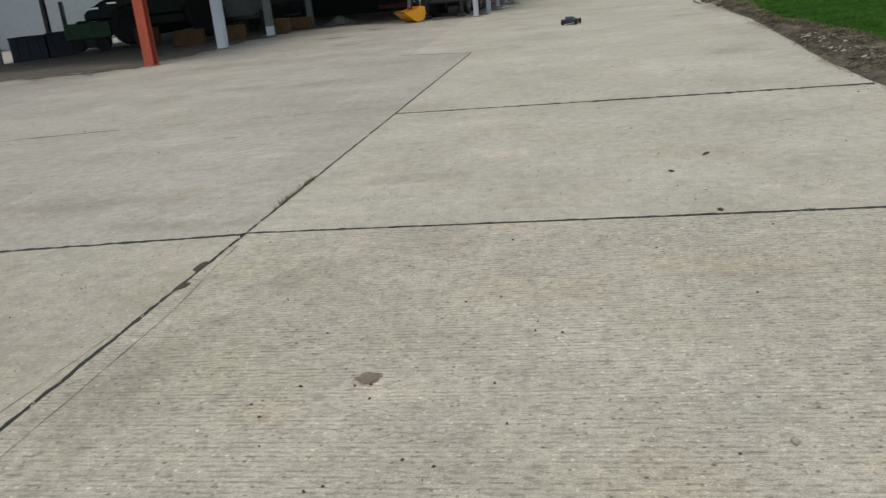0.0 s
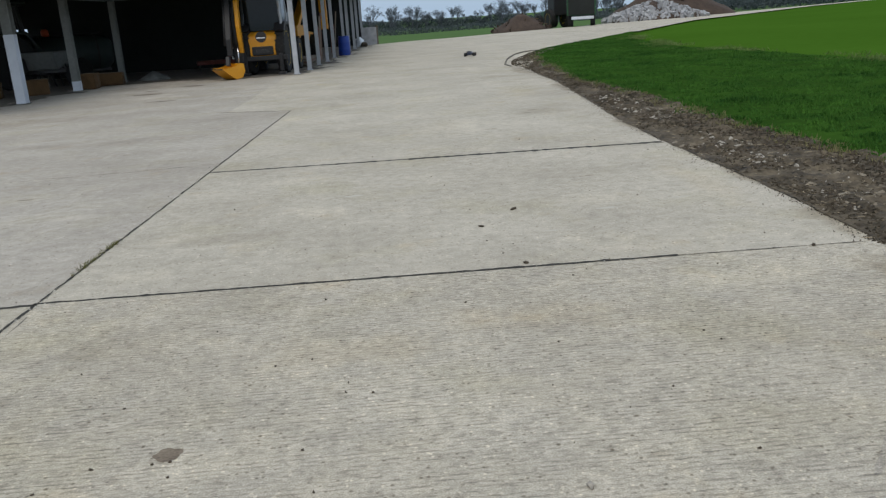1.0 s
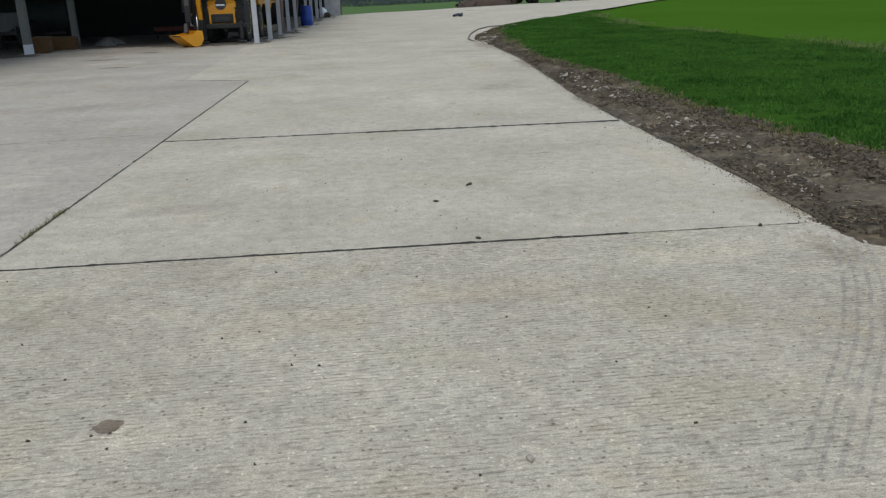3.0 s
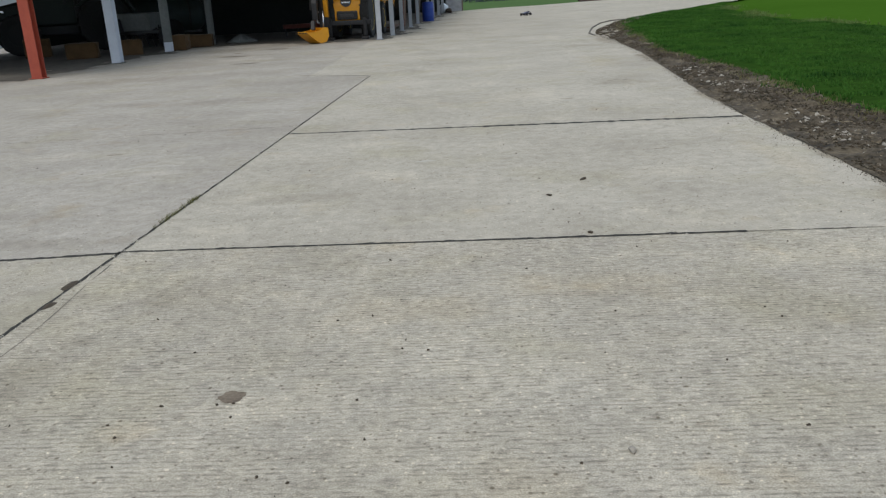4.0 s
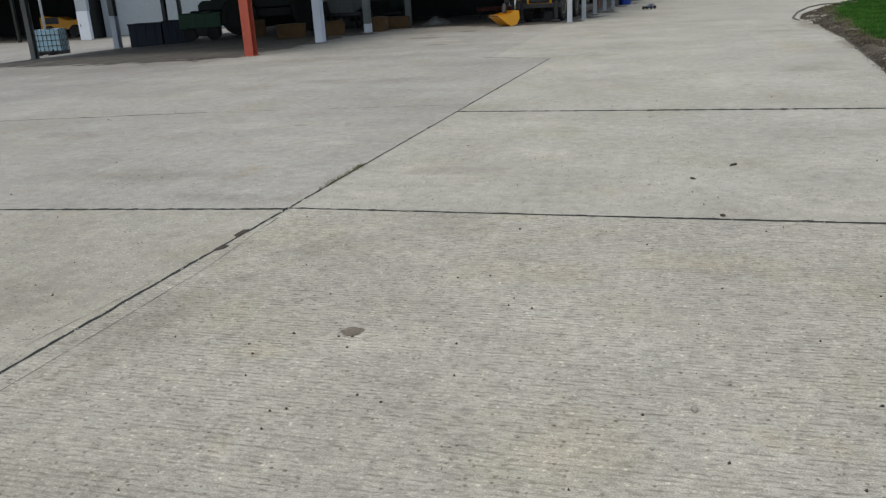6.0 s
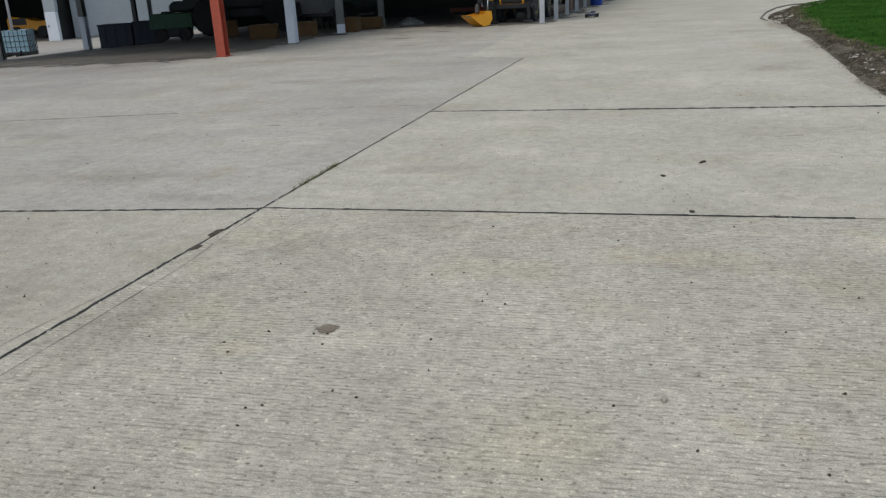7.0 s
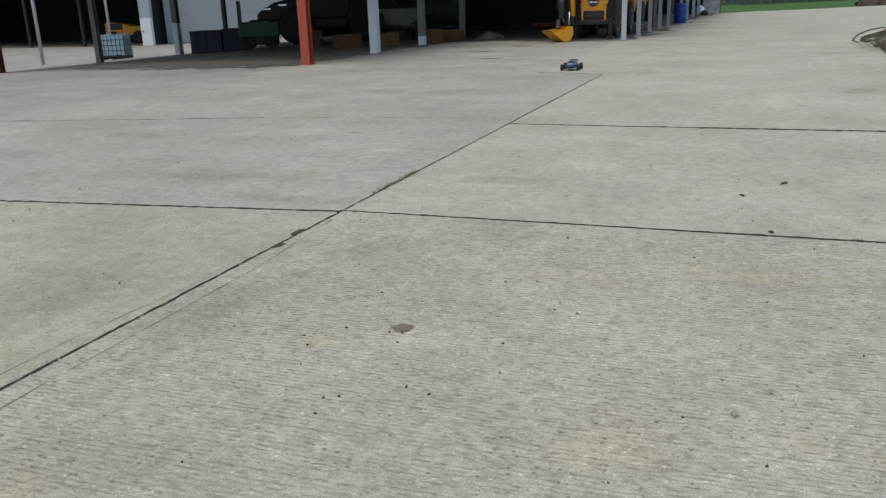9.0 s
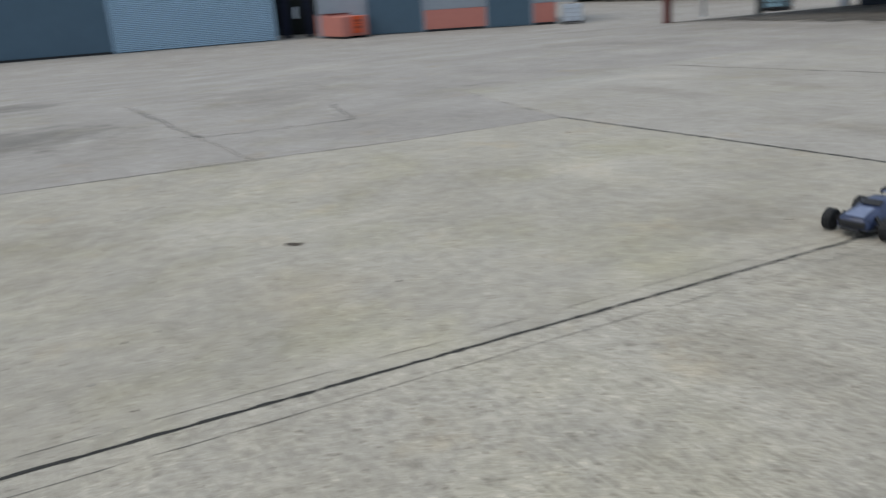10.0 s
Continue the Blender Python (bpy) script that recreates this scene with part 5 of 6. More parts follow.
    # the digging arm stands off to one side of the slew frame
    for c in ob.children:
        if c.name.split(".")[0] in ("kingpost", "boom", "dipper", "ram", "ram_rod", "hose", "guard_rail"):
            c.location.y -= 0.15
    return ob


backhoe()


def plank_stack():
    """Sawn boards stacked on bearers between the shed's open-side posts."""
    ob = thing("plank_stack", "low stack of brown sawn planks behind the posts", "timber", pose(-3.35, 35.2, 0, 0, 0, 89))
    rng = random.Random(14)
    for k in range(3):
        part("bearer", box(bmesh.new(), -1.3 + 1.3 * k, 0, 0, 0.1, 0.8, 0.1, 0.005), TIMBER, ob)
    for j in range(4):
        for i in range(4):
            part("plank", box(bmesh.new(), rng.uniform(-0.15, 0.15), -0.3 + 0.2 * i, 0.1 + 0.055 * j, 3.4 + rng.uniform(-0.3, 0.3), 0.18, 0.05, 0.004), TIMBER if rng.random() < 0.7 else RUSTWOOD, ob)
    return ob


def leaning_boards(x, y, count, seed):
    ob = thing("leaning_boards", "weathered boards leaning against the shed posts", "timber", pose(x, y, 0))
    rng = random.Random(seed)
    for k in range(count):
        b = part("board", box(bmesh.new(), 0, 0, 0, 0.16 + 0.06 * rng.random(), 0.03, 1.5 + rng.random(), 0.004), RUSTWOOD if k % 2 else TIMBER, ob)
        b.matrix_basis = pose(rng.uniform(-0.2, 0.15), 0.26 * k, 0, rng.uniform(-4, 4), rng.uniform(6, 13), 80)
    return ob


RUSTWOOD = material("red_brown_timber", (0.15, 0.062, 0.038), (0.07, 0.03, 0.02), rough=0.85, fine=8)
plank_stack()
leaning_boards(-2.95, 38.2, 5, 3)
leaning_boards(-2.75, 46.4, 4, 5)


def bale(x, y, turn, l=0.95, w=0.5, h=0.48, lean=0):
    ob = thing("straw_bale", "small golden straw bale on the shed floor", "bale", pose(x, y, fall(x, y), lean, 0, turn), "straw bales")
    rng = random.Random(int(x * 100 + y * 10))
    bm = box(bmesh.new(), 0, 0, 0, l, w, h, 0.04)
    bmesh.ops.subdivide_edges(bm, edges=bm.edges, cuts=2, use_grid_fill=True)
    for v in bm.verts:
        v.co += Vector((rng.uniform(-1, 1), rng.uniform(-1, 1), rng.uniform(-1, 1))) * 0.014
        v.co.z = max(v.co.z, 0)
    part("straw", bm, STRAW, ob)
    for s in (-0.14, 0.14):
        part("twine", box(bmesh.new(), 0, s, -0.0 + 0.002, l + 0.012, 0.008, h + 0.006, 0.002), TIMBER, ob, "thin twine")
    return ob


bale(-12.2, 26.3, 15)
bale(-11.0, 26.9, 20)
bale(-15.0, 28.9, 24, 0.85, 0.5, 0.62)
bale(-9.72, 28.4, 5, 0.46, 0.8, 0.5)
bale(-9.55, 29.75, 8, 0.98, 0.5, 0.42)


def tanker():
    """A round-ended slurry tanker on two wheels."""
    ob = thing("slurry_tanker", "faded grey-green slurry tanker standing in the shed", "tanker", pose(-12.6, 34.8, 0, 0, 0, -60))
    bm = lathe(bmesh.new(), [(0.2, -1.7), (0.48, -1.64), (0.66, -1.45), (0.72, -1.15), (0.72, 1.15), (0.66, 1.45), (0.48, 1.64), (0.2, 1.7)], 36)
    for v in bm.verts:
        v.co.z += 1.05
    part("tank", bm, TANKER, ob, smooth=True)
    for y in (-1.0, 0, 1.0):
        b2 = lathe(bmesh.new(), [(0.72, y - 0.03), (0.74, y - 0.03), (0.74, y + 0.03), (0.72, y + 0.03)], 36)
        for v in b2.verts:
            v.co.z += 1.05
        part("band", b2, STEELDARK, ob)
    for s in (-1, 1):
        w = wheel(ob, s * 0.85, 0.2, 0.45, 0.45, 0.3, STEELDARK, 0.5)
        w.rotation_euler = (0, 0, radians(90))
    part("chassis", box(bmesh.new(), 0, 0, 0.3, 0.6, 3.0, 0.12, 0.02), STEELDARK, ob)
    part("drawbar", rod(bmesh.new(), (0, -1.5, 0.4), (0, -2.6, 0.35), 0.08), STEELDARK, ob)
    part("hatch", lathe(bmesh.new(), [(0.24, 1.82), (0.24, 1.76), (0.2, 1.74)], 20, "Z"), STEELDARK, ob)
    part("valve", rod(bmesh.new(), (0, -1.65, 0.7), (0, -1.9, 0.65), 0.08), STEELDARK, ob)
    part("beacon", lathe(bmesh.new(), [(0.1, 1.74), (0.15, 1.8), (0.15, 1.98), (0.09, 2.05)], 14, "Z"), ORANGE, ob, "orange warning beacon").location = (0, -0.75, 0)
    part("rail", rod(bmesh.new(), (0, -1.5, 1.80), (0, 1.3, 1.80), 0.025, seg=8), STEELDARK, ob)
    part("foot", rod(bmesh.new(), (0, -1.4, 0.0), (0, -1.4, 0.4), 0.05), STEELDARK, ob)
    return ob


tanker()


def implement():
    """A grey block of mixed machinery in front of the tanker."""
    ob = thing("seed_drill", "dusty grey seed drill with hoses parked in the shed", "farm implement", pose(-12.2, 31.0, fall(-12.2, 31), 0, 0, 82))
    part("hopper", soften(profile(bmesh.new(), [(-0.35, 0.62), (0.35, 0.62), (0.55, 1.25), (-0.55, 1.25)], 1.5), 0.04), GREYPOST, ob)
    part("frame", box(bmesh.new(), 0, 0, 0.5, 0.4, 1.9, 0.16, 0.02), STEELDARK, ob)
    for k in range(7):
        y = -0.8 + 0.27 * k
        part("coulter", rod(bmesh.new(), (0.25, y, 0.02), (-0.1, y, 0.7), 0.03), STEELDARK, ob)
        part("hose", rod(bmesh.new(), (0.2, y, 0.3), (0.1, y, 0.8), 0.025), BLACK, ob)
    part("fan", lathe(bmesh.new(), [(0.28, -0.15), (0.3, 0.15)], 20), STEELDARK, ob).location = (-0.6, 0.5, 0.8)
    for s in (-1, 1):
        wheel(ob, 0.0, s * 1.1, 0.4, 0.4, 0.2, STEELDARK, 0.5, lugs=False)
    return ob


implement()


NIGHTGREEN = material("dusty_dark_green", (0.010, 0.022, 0.016), (0.006, 0.011, 0.009), rough=0.5, fine=8)


def dark_tractor():
    """A large dark tractor with a long sloping bonnet; x ahead."""
    ob = thing("tractor", "large dark green tractor with a sloping bonnet in the shed", "tractor", pose(-13.9, 32.2, fall(-13.9, 32.2), 0, 0, 206))
    for s in (-1, 1):
        wheel(ob, 0, s * 1.0, 1.0, 1.0, 0.6, NIGHTGREEN, 0.52)
        wheel(ob, 3.0, s * 0.95, 0.72, 0.72, 0.48, NIGHTGREEN, 0.52)
        part("mudguard", soften(profile(bmesh.new(), [(-1.1, 1.4), (-0.75, 2.0), (0.35, 2.1), (0.95, 1.65), (0.85, 1.6), (0.3, 2.0), (-0.7, 1.9), (-1.0, 1.35)], 0.55, s * 0.95), 0.02), NIGHTGREEN, ob)
        for x, z in ((4.2, 1.36), (3.55, 1.50)):
            part("headlamp", box(bmesh.new(), x, s * 0.47, z, 0.34, 0.05, 0.11, 0.02), CHROME, ob, "bright headlamp")
        part("mirror", box(bmesh.new(), 1.1, s * 1.15, 2.2, 0.06, 0.2, 0.34, 0.02), BLACK, ob)
    part("bonnet", soften(profile(bmesh.new(), [(0.9, 0.95), (0.9, 2.25), (2.4, 1.98), (3.9, 1.66), (4.55, 1.3), (4.6, 0.95)], 0.95), 0.1, 3), NIGHTGREEN, ob)
    part("grille", box(bmesh.new(), 4.58, 0, 0.98, 0.06, 0.7, 0.26, 0.02), BLACK, ob)
    part("chassis", box(bmesh.new(), 1.8, 0, 0.62, 4.8, 0.55, 0.45, 0.04), BLACK, ob)
    part("front_weight", box(bmesh.new(), 4.75, 0, 0.6, 0.4, 0.9, 0.4, 0.05), BLACK, ob)
    for x in (-0.7, 0.95):
        for s in (-1, 1):
            part("cab_pillar", rod(bmesh.new(), (x, s * 0.8, 1.6), (x * 0.8, s * 0.7, 3.0), 0.06), BLACK, ob)
    part("cab_tub", box(bmesh.new(), 0.05, 0, 1.0, 1.9, 1.5, 0.9, 0.05), BLACK, ob)
    part("seat", box(bmesh.new(), -0.2, 0, 1.9, 0.55, 0.55, 0.7, 0.08), BLACK, ob)
    part("cab_roof", box(bmesh.new(), 0.1, 0, 2.95, 2.0, 1.7, 0.16, 0.06), NIGHTGREEN, ob)
    part("exhaust", rod(bmesh.new(), (1.3, 0.45, 1.7), (1.3, 0.45, 2.9), 0.06), BLACK, ob)
    return ob


dark_tractor()


def box_trailer():
    ob = thing("box_trailer", "low dark green box trailer under the shed roof", "trailer", pose(-17.75, 29.75, fall(-17.75, 29.75), 0, 0, 26))
    bm = box(bmesh.new(), 0, 0, 0.5, 1.6, 1.2, 0.56, 0.03)
    part("bed", bm, MACHGREEN, ob)
    for k in range(4):
        part("rib", box(bmesh.new(), -0.6 + 0.4 * k, -0.62, 0.5, 0.05, 0.04, 0.5), MACHGREEN, ob)
    for x in (-0.45, 0.45):
        for s in (-1, 1):
            wheel(ob, x, s * 0.5, 0.27, 0.27, 0.16, STEELDARK, 0.5, lugs=False)
    # black block added for the shade under the trailer bed
    part("underframe", box(bmesh.new(), 0.05, 0, 0.16, 1.35, 0.8, 0.36, 0.02), BLACK, ob)
    part("drawbar", rod(bmesh.new(), (-0.95, 0, 0.5), (-1.8, 0, 0.4), 0.05), STEELDARK, ob)
    part("headboard", box(bmesh.new(), -0.8, 0.2, 1.0, 0.08, 0.8, 0.9, 0.01), STEELDARK, ob)
    return ob


box_trailer()


def tub(x, y, turn, l, label, h=0.88):
    ob = thing("water_trough", label, "trough", pose(x, y, fall(x, y), 0, 0, turn))
    bm = bmesh.new()
    prism(bm, [(-l / 2, -0.5), (l / 2, -0.5), (l / 2, 0.5), (-l / 2, 0.5)], 0, h)
    top = max(bm.faces, key=lambda f: f.calc_center_median().z)
    r = bmesh.ops.inset_region(bm, faces=[top], thickness=0.05)
    bmesh.ops.translate(bm, verts=top.verts, vec=(0, 0, -0.6))
    part("tub", bm, TUBBLUE, ob)
    part("rim", box(bmesh.new(), 0, -0.5, h - 0.06, l + 0.06, 0.06, 0.07, 0.02), TUBBLUE, ob)
    for k in range(3):
        part("rib", box(bmesh.new(), (k - 1) * l * 0.3, -0.51, 0.03, 0.06, 0.03, h - 0.1, 0.01), TUBBLUE, ob)
    return ob


tub(-19.78, 29.15, 14, 1.3, "dark blue plastic trough under the shed roof")
tub(-18.62, 29.35, 22, 0.95, "small black-blue trough under the shed roof")


def ibc(x, y, turn, mat, label, liquid=False):
    """A caged bulk container on a pallet."""
    ob = thing("bulk_container", label, "liquid tank", pose(x, y, fall(x, y), 0, 0, turn))
    bm = box(bmesh.new(), 0, 0, 0.16, 1.14, 0.94, 0.98, 0.06)
    part("bottle", bm, mat, ob)
    part("cap", lathe(bmesh.new(), [(0.1, 1.14), (0.1, 1.18)], 16, "Z"), BLACK, ob)
    bars = []
    for k in range(7):
        bars.append(((-0.57 + 0.19 * k, -0.485, 0.16), (-0.57 + 0.19 * k, -0.485, 1.15)))
        bars.append(((-0.57 + 0.19 * k, 0.485, 0.16), (-0.57 + 0.19 * k, 0.485, 1.15)))
    for k in range(6):
        bars.append(((-0.585, -0.47 + 0.19 * k, 0.16), (-0.585, -0.47 + 0.19 * k, 1.15)))
        bars.append(((0.585, -0.47 + 0.19 * k, 0.16), (0.585, -0.47 + 0.19 * k, 1.15)))
    for a, b in bars:
        part("cage_bar", rod(bmesh.new(), a, b, 0.011, seg=6), STEELDARK if liquid else GALV, ob)
    for k in range(5):
        z = 0.18 + 0.24 * k
        bm = bmesh.new()
        c = [(-0.59, -0.49, z), (0.59, -0.49, z), (0.59, 0.49, z), (-0.59, 0.49, z)]
        for a, b in zip(c, c[1:] + c[:1]):
            rod(bm, a, b, 0.012, seg=6)
        part("cage_ring", bm, STEELDARK if liquid else GALV, ob)
    for sx in (-0.5, 0, 0.5):
        part("pallet_block", box(bmesh.new(), sx, 0, 0, 0.18, 0.96, 0.11, 0.01), BLACK, ob)
    part("pallet_deck", box(bmesh.new(), 0, 0, 0.11, 1.2, 1.0, 0.045, 0.008), BLACK, ob)
    part("tap", rod(bmesh.new(), (0.2, -0.48, 0.22), (0.2, -0.6, 0.2), 0.04), BLACK, ob)
    return ob


ibc(-40.6, 30.5, 52, IBCWHITE, "white plastic bulk container in a steel cage on a black pallet")
ibc(-27.0, 32.0, 20, IBCBLUE, "pale blue bulk container in a dark cage on a pallet", True)

# fuel tank beside the workshop
tank = thing("fuel_tank", "salmon pink bunded fuel tank with an orange pump cabinet", "fuel tank", pose(-49.2, 19.0, -1.25, 0, 0, 4))
part("tank", soften(profile(bmesh.new(), [(-1.9, 0.12), (1.9, 0.12), (1.9, 1.3), (0.2, 1.3), (0.1, 1.42), (-1.9, 1.42)], 1.8), 0.05), SALMON, tank)
part("lid", box(bmesh.new(), -0.9, 0, 1.42, 2.1, 1.85, 0.06, 0.02), DARKRED, tank)
for s in (-1, 1):
    part("skid", box(bmesh.new(), 0, s * 0.6, 0, 3.9, 0.3, 0.12, 0.01), BLACK, tank)
cabinet = part("pump_cabinet", box(bmesh.new(), 1.95, 0.1, 0.3, 0.28, 0.62, 1.0, 0.02), ORANGE, tank, "orange pump cabinet")
for z in (0.55, 0.95):
    part("recess", box(bmesh.new(), 2.08, 0.1, z, 0.03, 0.32, 0.16, 0.02), DARKRED, cabinet)
part("bar", box(bmesh.new(), 2.095, 0.1, 0.82, 0.02, 0.34, 0.05, 0.004), DARKRED, cabinet)
# unidentified upright shapes, built as hanging folds
dark_shapes = thing("hanging_tarpaulin", "unidentified dark navy upright shapes in the recess", "tarpaulin", pose(-53.6, 17.9, -1.25, 0, 0, 60))
for k, (x, mat, w) in enumerate(((-1.0, NAVY, 0.5), (0.5, NAVY, 0.4), (-0.3, IBCWHITE, 0.25))):
    bm = box(bmesh.new(), x, 0.1 * k, 0.0 if k < 2 else 1.2, w, 0.3, 3.0 if k < 2 else 0.8, 0.1)
    bmesh.ops.subdivide_edges(bm, edges=bm.edges, cuts=3, use_grid_fill=True)
    for v in bm.verts:
        v.co.x += 0.08 * noise.noise(Vector((v.co.z * 1.5, k, v.co.x)))
    part("fold", bm, mat, dark_shapes, smooth=True)

# orange machine in the far shed
digger = thing("loader", "orange loader parked in the far dark shed", "tractor", pose(-47.8, 58.6, -1.23, 0, 0, 5))
for x in (-1.2, 1.2):
    for s in (-1, 1):
        wheel(digger, x, s * 0.8, 0.5, 0.5, 0.35, BLACK, 0.5, lugs=False)
part("body", soften(profile(bmesh.new(), [(-2.0, 0.7), (2.0, 0.6), (2.1, 1.1), (1.6, 1.4), (0.4, 1.35), (-0.2, 1.6), (-2.0, 1.65)], 1.3), 0.06), YELLOW, digger)
part("window", box(bmesh.new(), -0.9, -0.66, 1.1, 1.2, 0.02, 0.5), BLACK, digger)
part("boom", rod(bmesh.new(), (-1.8, -0.5, 1.7), (2.4, -0.5, 0.9), 0.13), YELLOW, digger)
part("attachment", box(bmesh.new(), 2.4, -0.1, 0.02, 0.5, 1.6, 1.0, 0.05), YELLOW, digger)

# drum, telehandler, panel and clutter along the open side
drum = thing("plastic_drum", "blue plastic drum standing against the shed posts", "barrel", pose(-1.95, 42.5, 0))
part("barrel", lathe(bmesh.new(), [(0.27, 0.0), (0.29, 0.03), (0.295, 0.25), (0.305, 0.28), (0.295, 0.31), (0.295, 0.58), (0.305, 0.61), (0.295, 0.64), (0.29, 0.85), (0.27, 0.9)], 28, "Z"), BLUEBIN, drum, smooth=True)
part("lid", lathe(bmesh.new(), [(0.25, 0.88), (0.28, 0.9), (0.28, 0.93), (0.25, 0.94)], 28, "Z"), BLUEBIN, drum)
tele = thing("telehandler", "yellow telehandler with its boom raised inside the shed", "tractor", pose(-4.6, 43.4, 0, 0, 0, 85))
for x in (-1.3, 1.3):
    for s in (-1, 1):
        wheel(tele, x, s * 0.85, 0.55, 0.55, 0.4, RIMYELLOW, 0.5)
part("body", soften(profile(bmesh.new(), [(-2.2, 0.6), (2.2, 0.6), (2.2, 1.2), (-0.2, 1.3), (-0.4, 1.6), (-2.2, 1.6)], 1.5), 0.06), YELLOW, tele)
part("cab", box(bmesh.new(), -0.2, 0.4, 1.25, 1.4, 0.8, 1.1, 0.1), GLASS, tele)
part("boom", box(bmesh.new(), 0, -0.25, 0, 0.3, 0.35, 5.2, 0.03), YELLOW, tele).matrix_basis = pose(-1.8, -0.3, 1.4, 0, 62, 0)
part("carriage", box(bmesh.new(), 2.6, -1.3, 1.3, 0.25, 0.4, 2.0, 0.04), YELLOW, tele)
panel = tagged(new("concrete_panel"), "grey concrete panel standing at the shed's end", "panel")
panel.matrix_basis = pose(-0.95, 57.3, 0, 0, 0, 25)
part("slab", box(bmesh.new(), 0, 0, 0, 1.15, 0.14, 1.15, 0.02), RUBBLE, panel)
part("post", box(bmesh.new(), 0.6, 0, 0, 0.1, 0.18, 1.25, 0.01), TIMBER, panel)
junk = thing("scrap_sack", "pale crumpled sack and scrap by the shed end", "rubbish", pose(-1.6, 54.5, 0))
rng = random.Random(8)
part("sack", lump(bmesh.new(), 0, 0, 0.25, 0.3, 0.3, 0.32, rng, 3, 0.3), IBCWHITE, junk, smooth=True)
part("scrap", lump(bmesh.new(), 0.35, -0.4, 0.12, 0.3, 0.2, 0.16, rng, 2, 0.4), DEBRIS, junk)
heap = thing("sand_heap", "small grey heap of sand inside the shed", "heap", pose(-8.5, 31.6, 0))
bm = bmesh.new()
bmesh.ops.create_cone(bm, cap_ends=True, segments=30, radius1=0.6, radius2=0.05, depth=0.3, matrix=Matrix.Translation((0, 0, 0.15)))
bmesh.ops.subdivide_edges(bm, edges=bm.edges, cuts=3)
for v in bm.verts:
    if v.co.z > 0.01:
        v.co += Vector((noise.noise(v.co * 4), noise.noise(v.co * 4 + Vector((5, 5, 5))), noise.noise(v.co * 5))) * 0.06
part("sand", bm, GREYPOST, heap, smooth=True)
junk2 = thing("red_implement", "dark red implement standing deep in the shed", "farm implement", pose(-6.2, 34.5, 0, 0, 0, 15))
part("frame", box(bmesh.new(), 0, 0, 0.3, 2.6, 0.5, 0.16, 0.02), DARKRED, junk2)
for k in range(6):
    part("tine", rod(bmesh.new(), (-1.2 + 0.48 * k, 0, 0.35), (-1.2 + 0.48 * k, -0.3, 0.0), 0.03), STEELDARK, junk2)
part("mast", rod(bmesh.new(), (0, 0.1, 0.4), (0, 0.3, 1.1), 0.06), DARKRED, junk2)


# ---- out beyond the yard ----
def mound(name, label, x, y, rx, ry, h, mat, seed, lumps, lump_mat, size):
    ob = thing(name, label, "heap", pose(x, y, land(x, y)))
    rng = random.Random(seed)
    verts, faces = [], []
    nr, na = 14, 40
    for i in range(nr + 1):
        u = i / nr
        for j in range(na):
            a = math.tau * j / na
            k = 1 + 0.22 * noise.noise(Vector((math.cos(a) * 1.5, math.sin(a) * 1.5, seed)))
            X, Y = rx * u * k * math.cos(a), ry * u * k * math.sin(a)
            z = h * (1 - u) ** 0.85 * (1 + 0.35 * noise.noise(Vector((X * 0.7, Y * 0.7, seed + 3)))) + 0.12 * h * noise.noise(Vector((X * 2, Y * 2, seed))) * (1 - u)
            verts.append((X, Y, z - (0.1 if i == nr else 0)))
    for i in range(nr):
        for j in range(na):
            faces.append((i * na + j, i * na + (j + 1) % na, (i + 1) * na + (j + 1) % na, (i + 1) * na + j))
    me = bpy.data.meshes.new("heap_body")
    me.from_pydata(verts, [], faces)
    for p in me.polygons:
        p.use_smooth = True
    me.materials.append(mat)
    body = new("heap_body", me)
    body.parent = ob
    if lumps:
        bm = bmesh.new()
        for _ in range(lumps):
            u, a = rng.random() ** 0.6, rng.uniform(0, math.tau)
            s = size * rng.uniform(0.4, 1.3)
            m = Matrix.Translation((rx * u * math.cos(a), ry * u * math.sin(a), h * (1 - u) ** 0.85 * 0.95 + 0.05)) @ Euler((rng.uniform(0, 3), rng.uniform(0, 3), rng.uniform(0, 3))).to_matrix().to_4x4() @ Matrix.Diagonal((s, s * rng.uniform(0.5, 1), s * rng.uniform(0.2, 0.5), 1))
            bmesh.ops.create_cube(bm, size=1, matrix=m)
        pile = part("broken_pieces", bm, lump_mat, ob)
        pile["kind"] = "stuff"
    return ob


mound("soil_heap", "brown heap of soil at the field's edge", 12.4, 75.5, 2.8, 2.0, 1.5, SPOIL, 3, 60, SPOIL, 0.3)
mound("rubble_heap", "heap of pale broken concrete beside the road", 26.8, 82.0, 5.2, 3.0, 1.75, SPOIL, 5, 650, RUBBLE, 0.5)
mound("soil_heap", "tall brown heap of soil behind the rubble", 30.5, 90.0, 7.0, 4.0, 3.6, SPOIL, 9, 40, SPOIL, 0.4)


